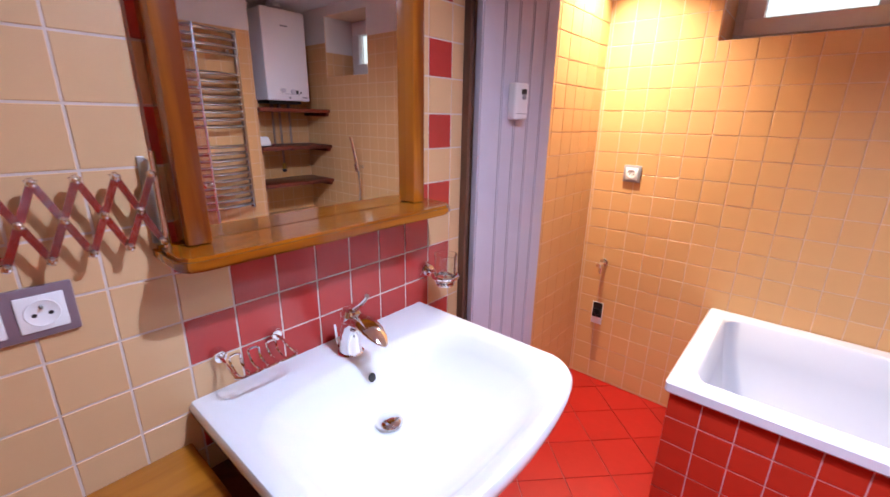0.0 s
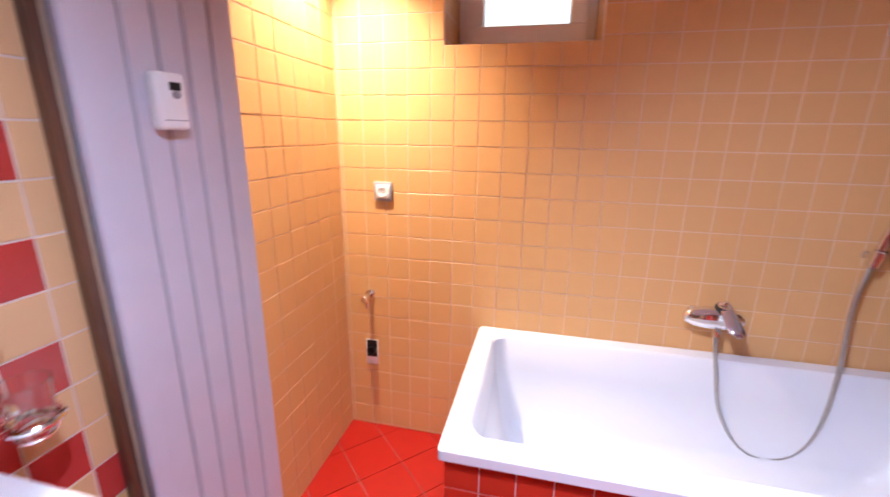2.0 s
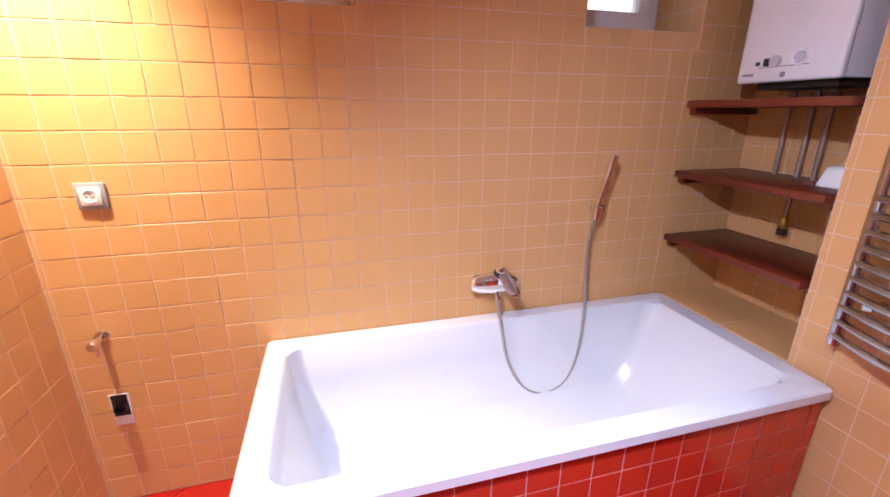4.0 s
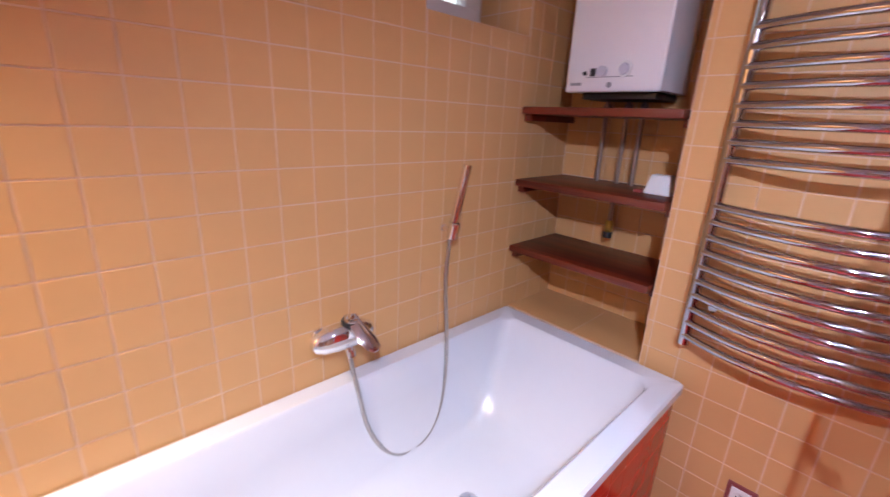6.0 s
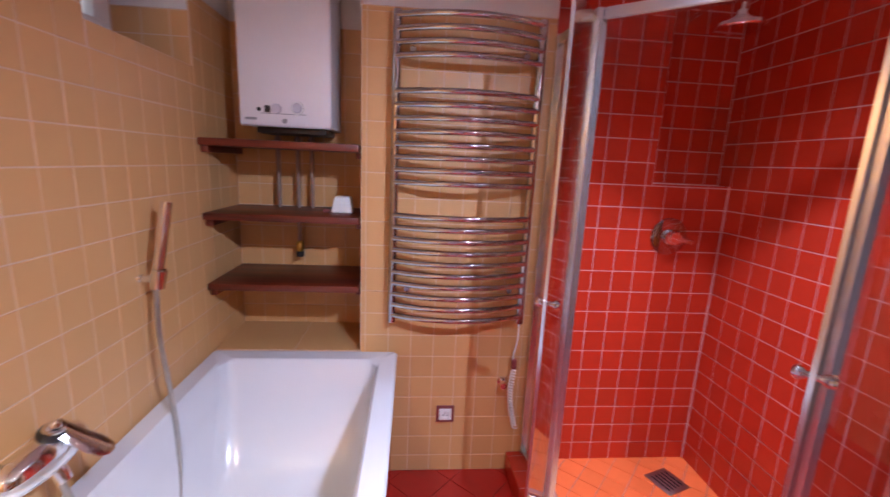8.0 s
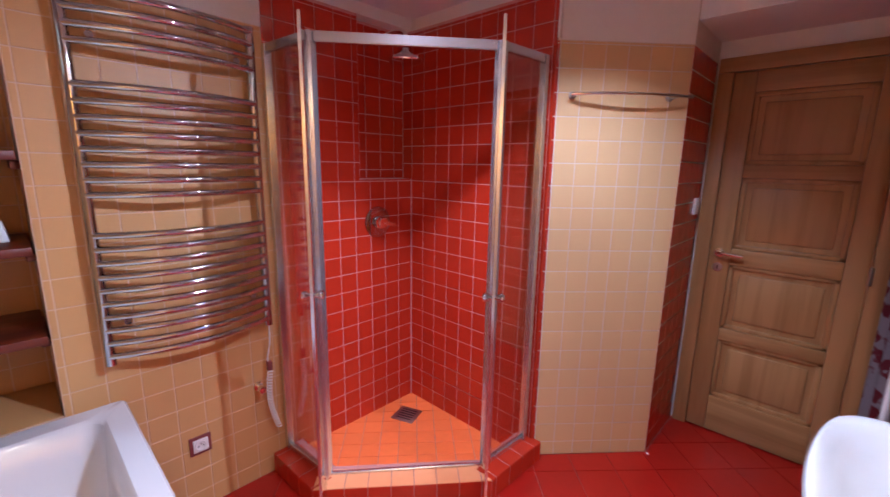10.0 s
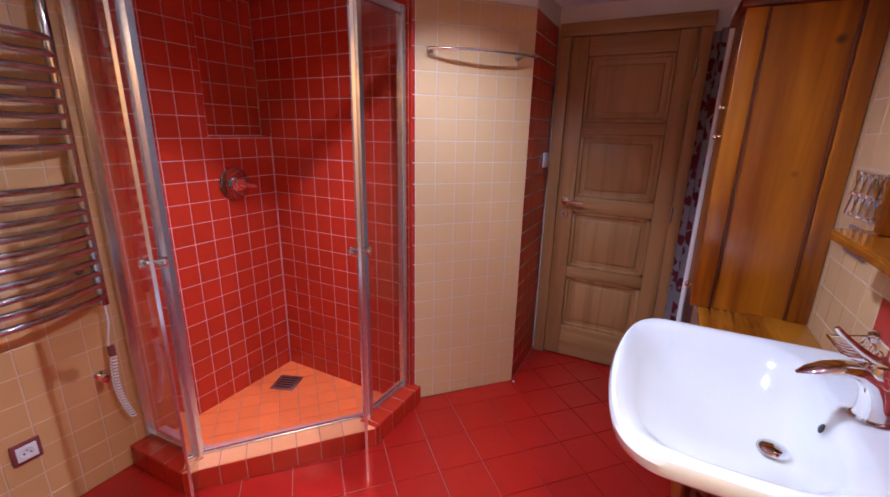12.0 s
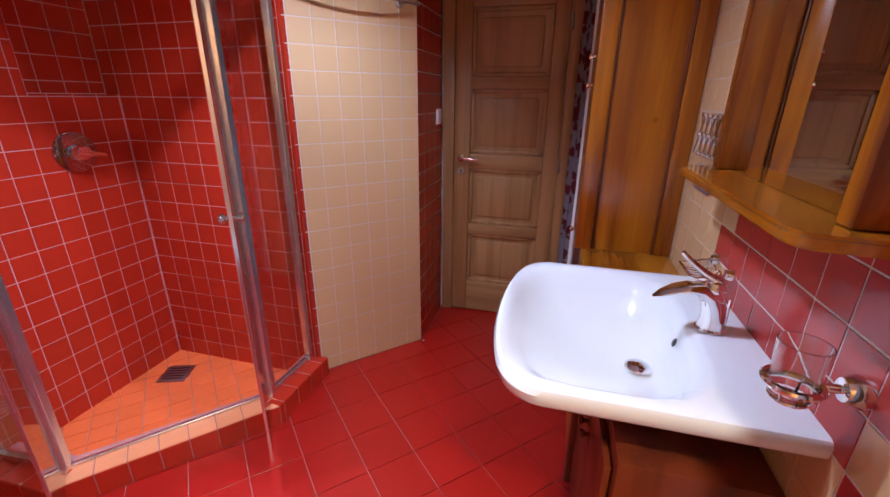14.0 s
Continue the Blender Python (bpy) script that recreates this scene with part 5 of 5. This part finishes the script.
def build_spot_bar():
    s = holder("spot_bar", "chrome ceiling bar with three adjustable spot heads", "ceiling lamp")
    a, b = Vector(SPOTS[0][0]), Vector(SPOTS[2][0])
    d = Vector((b.x - a.x, b.y - a.y, 0)).normalized()
    lo, hi = Vector((a.x, a.y, CEIL - 0.03)) - d * 0.06, Vector((b.x, b.y, CEIL - 0.03)) + d * 0.06
    tube("rail_bar", [lo, hi], 0.012, M_CHROME, s, 12)
    mid = (lo + hi) / 2
    lathe("ceiling_plate", [(0.055, 0.0), (0.055, -0.014), (0.020, -0.024), (0.0, -0.024)], (mid.x, mid.y, CEIL - 0.0005), M_CHROME, s)
    for place, power, cone, target in SPOTS:
        p = Vector(place)
        aim = (Vector(target) - p).normalized()
        back = p - aim * 0.030
        tube("arm", [(p.x, p.y, CEIL - 0.03), (back.x, back.y, back.z + 0.03), back], 0.006, M_CHROME, s, 8)
        lathe("head", [(0.0, -0.075), (0.022, -0.070), (0.030, -0.050), (0.034, -0.004), (0.031, -0.004), (0.026, -0.045), (0.0, -0.050)], p, M_CHROME, s, aim)
        lathe("bulb", [(0.0, -0.028), (0.020, -0.030), (0.024, -0.040), (0.0, -0.044)], p, M_LAMP, s, aim)
    return s


build_spot_bar()

# ---- plaster above the tiles ----


def plaster(name, lo, hi):
    return tagged(box(name, lo, hi, M_PLASTER), "white plastered upper wall above the tiles", "wall", kind="structure")


plaster("plaster_east", (EAST - 0.001, 0.62, TILE_TOP + 0.002), (EAST + 0.0012, 1.374, CEIL))
plaster("plaster_niche", (NICHE_X - 0.001, 1.376, TILE_TOP + 0.002), (NICHE_X + 0.0012, NORTH, CEIL))
plaster("plaster_niche_side", (EAST + 0.005, 1.3755, TILE_TOP + 0.002), (NICHE_X - 0.002, 1.380, CEIL))
plaster("plaster_west", (WEST - 0.0012, -1.2, 2.032), (WEST + 0.001, FOLD[0], CEIL))
plaster("plaster_west_corner", (WEST_N - 0.0012, FOLD[1], 2.002), (WEST_N + 0.001, NORTH, CEIL))
plaster("plaster_shower", (SHOWER_X - 0.001, REC[0], 2.202), (SHOWER_X + 0.0845, 0.62, CEIL))
plaster("plaster_shower_side", (0.80, SHOWER_Y - 0.0012, 2.202), (SHOWER_X - 0.002, SHOWER_Y + 0.001, CEIL))
bm = bmesh.new()
for x0, x1 in ((WEST_N, WIN[0][0]), (WIN[0][1], WIN[1][0]), (WIN[1][1], NICHE_X)):
    add_box(bm, (x0, NORTH - 0.001, 2.002), (x1, NORTH + 0.0012, CEIL))
for w in WIN:
    add_box(bm, (w[0], NORTH - 0.001, w[3]), (w[1], NORTH + 0.0012, CEIL))
tagged(finish("plaster_north", bm, M_PLASTER), "white plastered upper wall above the tiles", "wall", kind="structure")
a2, b2 = DIAG_A + DN * 0.001, DIAG_B + DN * 0.001
prism("plaster_diagonal", [(a2.x, a2.y), (b2.x, b2.y), (b2.x + 0.02, b2.y - 0.0), (a2.x + 0.02, a2.y + 0.0)], TILE_TOP + 0.002, CEIL, M_PLASTER, "white plastered upper wall above the tiles")
prism("plaster_gusset", [(0.690, SHOWER_Y + 0.0005), (0.700, SHOWER_Y + 0.001), (0.70, SHOWER_Y - 0.02), (0.690, SHOWER_Y - 0.02)], TILE_TOP + 0.002, CEIL, M_PLASTER, "white plastered corner")

# ---- tiles, piece by piece ----
P = 0.100
W0, Z0 = 0.035, 1.053


def sink_wall_tile(u, v):
    """Beige, with a red splash above the basin and a chequered column on each side of the mirror."""
    y, z = -0.70 + u, v
    i, j = math.floor((y - W0) / 0.098 + 1e-6), math.floor((z - Z0) / 0.098 + 1e-6)
    if 1 <= i <= 6 and -2 <= j <= 1:
        return M_RED_PINK
    if i in (0, 7):
        return M_RED_PINK if (j % 2) and j >= -3 else M_BEIGE
    if i == 8 and j == -4:
        return M_RED_PINK
    return M_BEIGE


lay_tiles(wall_west, (WEST, -0.70, 0.0), (0, 1, 0), (0, 0, 1), (FOLD[0] + 0.70, 2.03), 0.098, sink_wall_tile, ((W0 + 0.70) % 0.098, Z0 % 0.098), near=(0.7, 1.1), clip=lambda u, v: v > 0.70 or u > 1.3)
lay_tiles(wall_west_corner, (WEST_N, 1.29, 0.0), (0, 1, 0), (0, 0, 1), (NORTH - 1.29, TILE_TOP), 0.098, M_AMBER, (0.0, 0.010))
lay_tiles(wall_north, (WEST_N, NORTH, 0.0), (1, 0, 0), (0, 0, 1), (NICHE_X - WEST_N, TILE_TOP), 0.098, M_AMBER, ((-0.381 - WEST_N) % 0.098, 0.010), [(w[0] - WEST_N, w[1] - WEST_N, w[2], w[3]) for w in WIN] + [(-0.20 - WEST_N, 4, -0.1, 0.56)], near=(1.2, 1.1))
lay_tiles(wall_east, (EAST, 1.375, 0.0), (0, -1, 0), (0, 0, 1), (1.375 - 0.62, TILE_TOP), P, M_AMBER, (0.02, 0.082))
lay_tiles(wall_east, (NICHE_X, NORTH, 0.60), (0, -1, 0), (0, 0, 1), (NORTH - 1.375, TILE_TOP - 0.60), P, M_AMBER, (0.0, 0.0))
lay_tiles(wall_east, (EAST + 0.002, 1.379, 0.608), (1, 0, 0), (0, 1, 0), (NICHE_X - EAST - 0.002, NORTH - 1.379), 0.331, M_AMBER, (0.0, 0.28))
lay_tiles(wall_north, (WIN[1][1] - 0.0005, NORTH + 0.27, WIN[1][2]), (0, -1, 0), (0, 0, 1), (0.266, 0.188), P, M_AMBER, (0.0, 0.0), depth=0.003)
lay_tiles(wall_shower_back, (SHOWER_X, 0.62, -0.03), (0, -1, 0), (0, 0, 1), (0.62 - SHOWER_Y, 2.22), P, M_RED, (0.095, 0.003), [(0.62 - REC[1], 2, REC[2] + 0.03, 3)], near=(0.3, 1.1))
lay_tiles(wall_shower_back, (SHOWER_X + 0.081, REC[1], REC[2]), (0, -1, 0), (0, 0, 1), (REC[1] - REC[0], 2.19 - REC[2]), P, M_RED, (0.0, 0.05))
lay_tiles(wall_shower_side, (SHOWER_X + 0.08, SHOWER_Y, -0.03), (-1, 0, 0), (0, 0, 1), (SHOWER_X + 0.08 - 0.70, 2.22), P, M_RED, (0.08, 0.003), near=(0.3, 1.1))
lay_tiles(wall_diagonal, DIAG_A, DU, (0, 0, 1), ((DIAG_B - DIAG_A).length, TILE_TOP), 0.1008, M_BEIGE, (0.0, 0.073), limit=300)
lay_tiles(wall_diagonal, (0.7282, -0.2805, 0), (-0.0312, -0.0255, 0), (0, 0, 1), (0.0395, TILE_TOP), 0.1008, M_RED, (0.0, 0.073))
lay_tiles(wall_diagonal, (DIAG_B.x, DIAG_B.y, 0), (0, -1, 0), (0, 0, 1), (DIAG_B.y - DOOR_Y - 0.031, 2.0), P, M_RED, (0.0, 0.0))
lay_tiles(tub, (TUB[0] + 0.016, TUB[2] + 0.020, 0), (1, 0, 0), (0, 0, 1), (TUB[1] - TUB[0] - 0.016, RIM - 0.047), P, M_RED, (0.0, -0.033))
lay_tiles(tub, (TUB[0] + 0.020, TUB[3], 0), (0, -1, 0), (0, 0, 1), (TUB[3] - TUB[2] - 0.022, RIM - 0.047), P, M_RED, (0.0, -0.033))
for k in range(3):
    a, b = CURB_OUT[k], CURB_OUT[k + 1]
    d = (b - a).normalized()
    lay_tiles(curb, (a.x, a.y, 0.0), (d.x, d.y, 0), (0, 0, 1), ((b - a).length, CURB - 0.002), P, M_RED, (0.032, 0.0), name="curb_tile")
    c2 = CURB_IN[k]
    e = Vector((-d.y, d.x))
    if e.dot(c2 - a) < 0:
        e = -e
    lay_tiles(curb, (a.x, a.y, CURB), (d.x, d.y, 0), (e.x, e.y, 0), ((b - a).length, 0.120), P, M_PEACH if k == 1 else M_RED, (0.032, 0.0), name="curb_cap")
lay_diagonal(box_pan, (1.0, 0.1), [[(SHOWER_X, SHOWER_Y), (SHOWER_X, 0.545), (1.235, 0.53), (0.79, 0.02), (0.79, SHOWER_Y)]], 0.1, M_ORANGE, 0.004, PAN, "pan_tile", 48.0)
FLOOR = [
    [(WEST_N, 0.672), (-0.222, 0.672), (-0.222, NORTH), (WEST_N, NORTH)],
    [(-0.222, 0.672), (EAST, 0.672), (EAST, 1.240), (-0.222, 1.240)],
    [(WEST, 0.672), (1.205, 0.672), (0.698, 0.075), (WEST, 0.075)],
    [(WEST, 0.075), (0.695, 0.075), (0.668, -0.300), (WEST, -0.300)],
    [(WEST, -0.300), (0.695, -0.300), (0.292, -0.742), (WEST, -0.742)],
    [(WEST, -0.742), (0.288, -0.742), (0.288, DOOR_Y), (WEST, DOOR_Y)],
]
lay_diagonal(ground, (0.051, 0.074), FLOOR, 0.202, M_FLOOR, 0.0036, 0.0, turn=46.0)
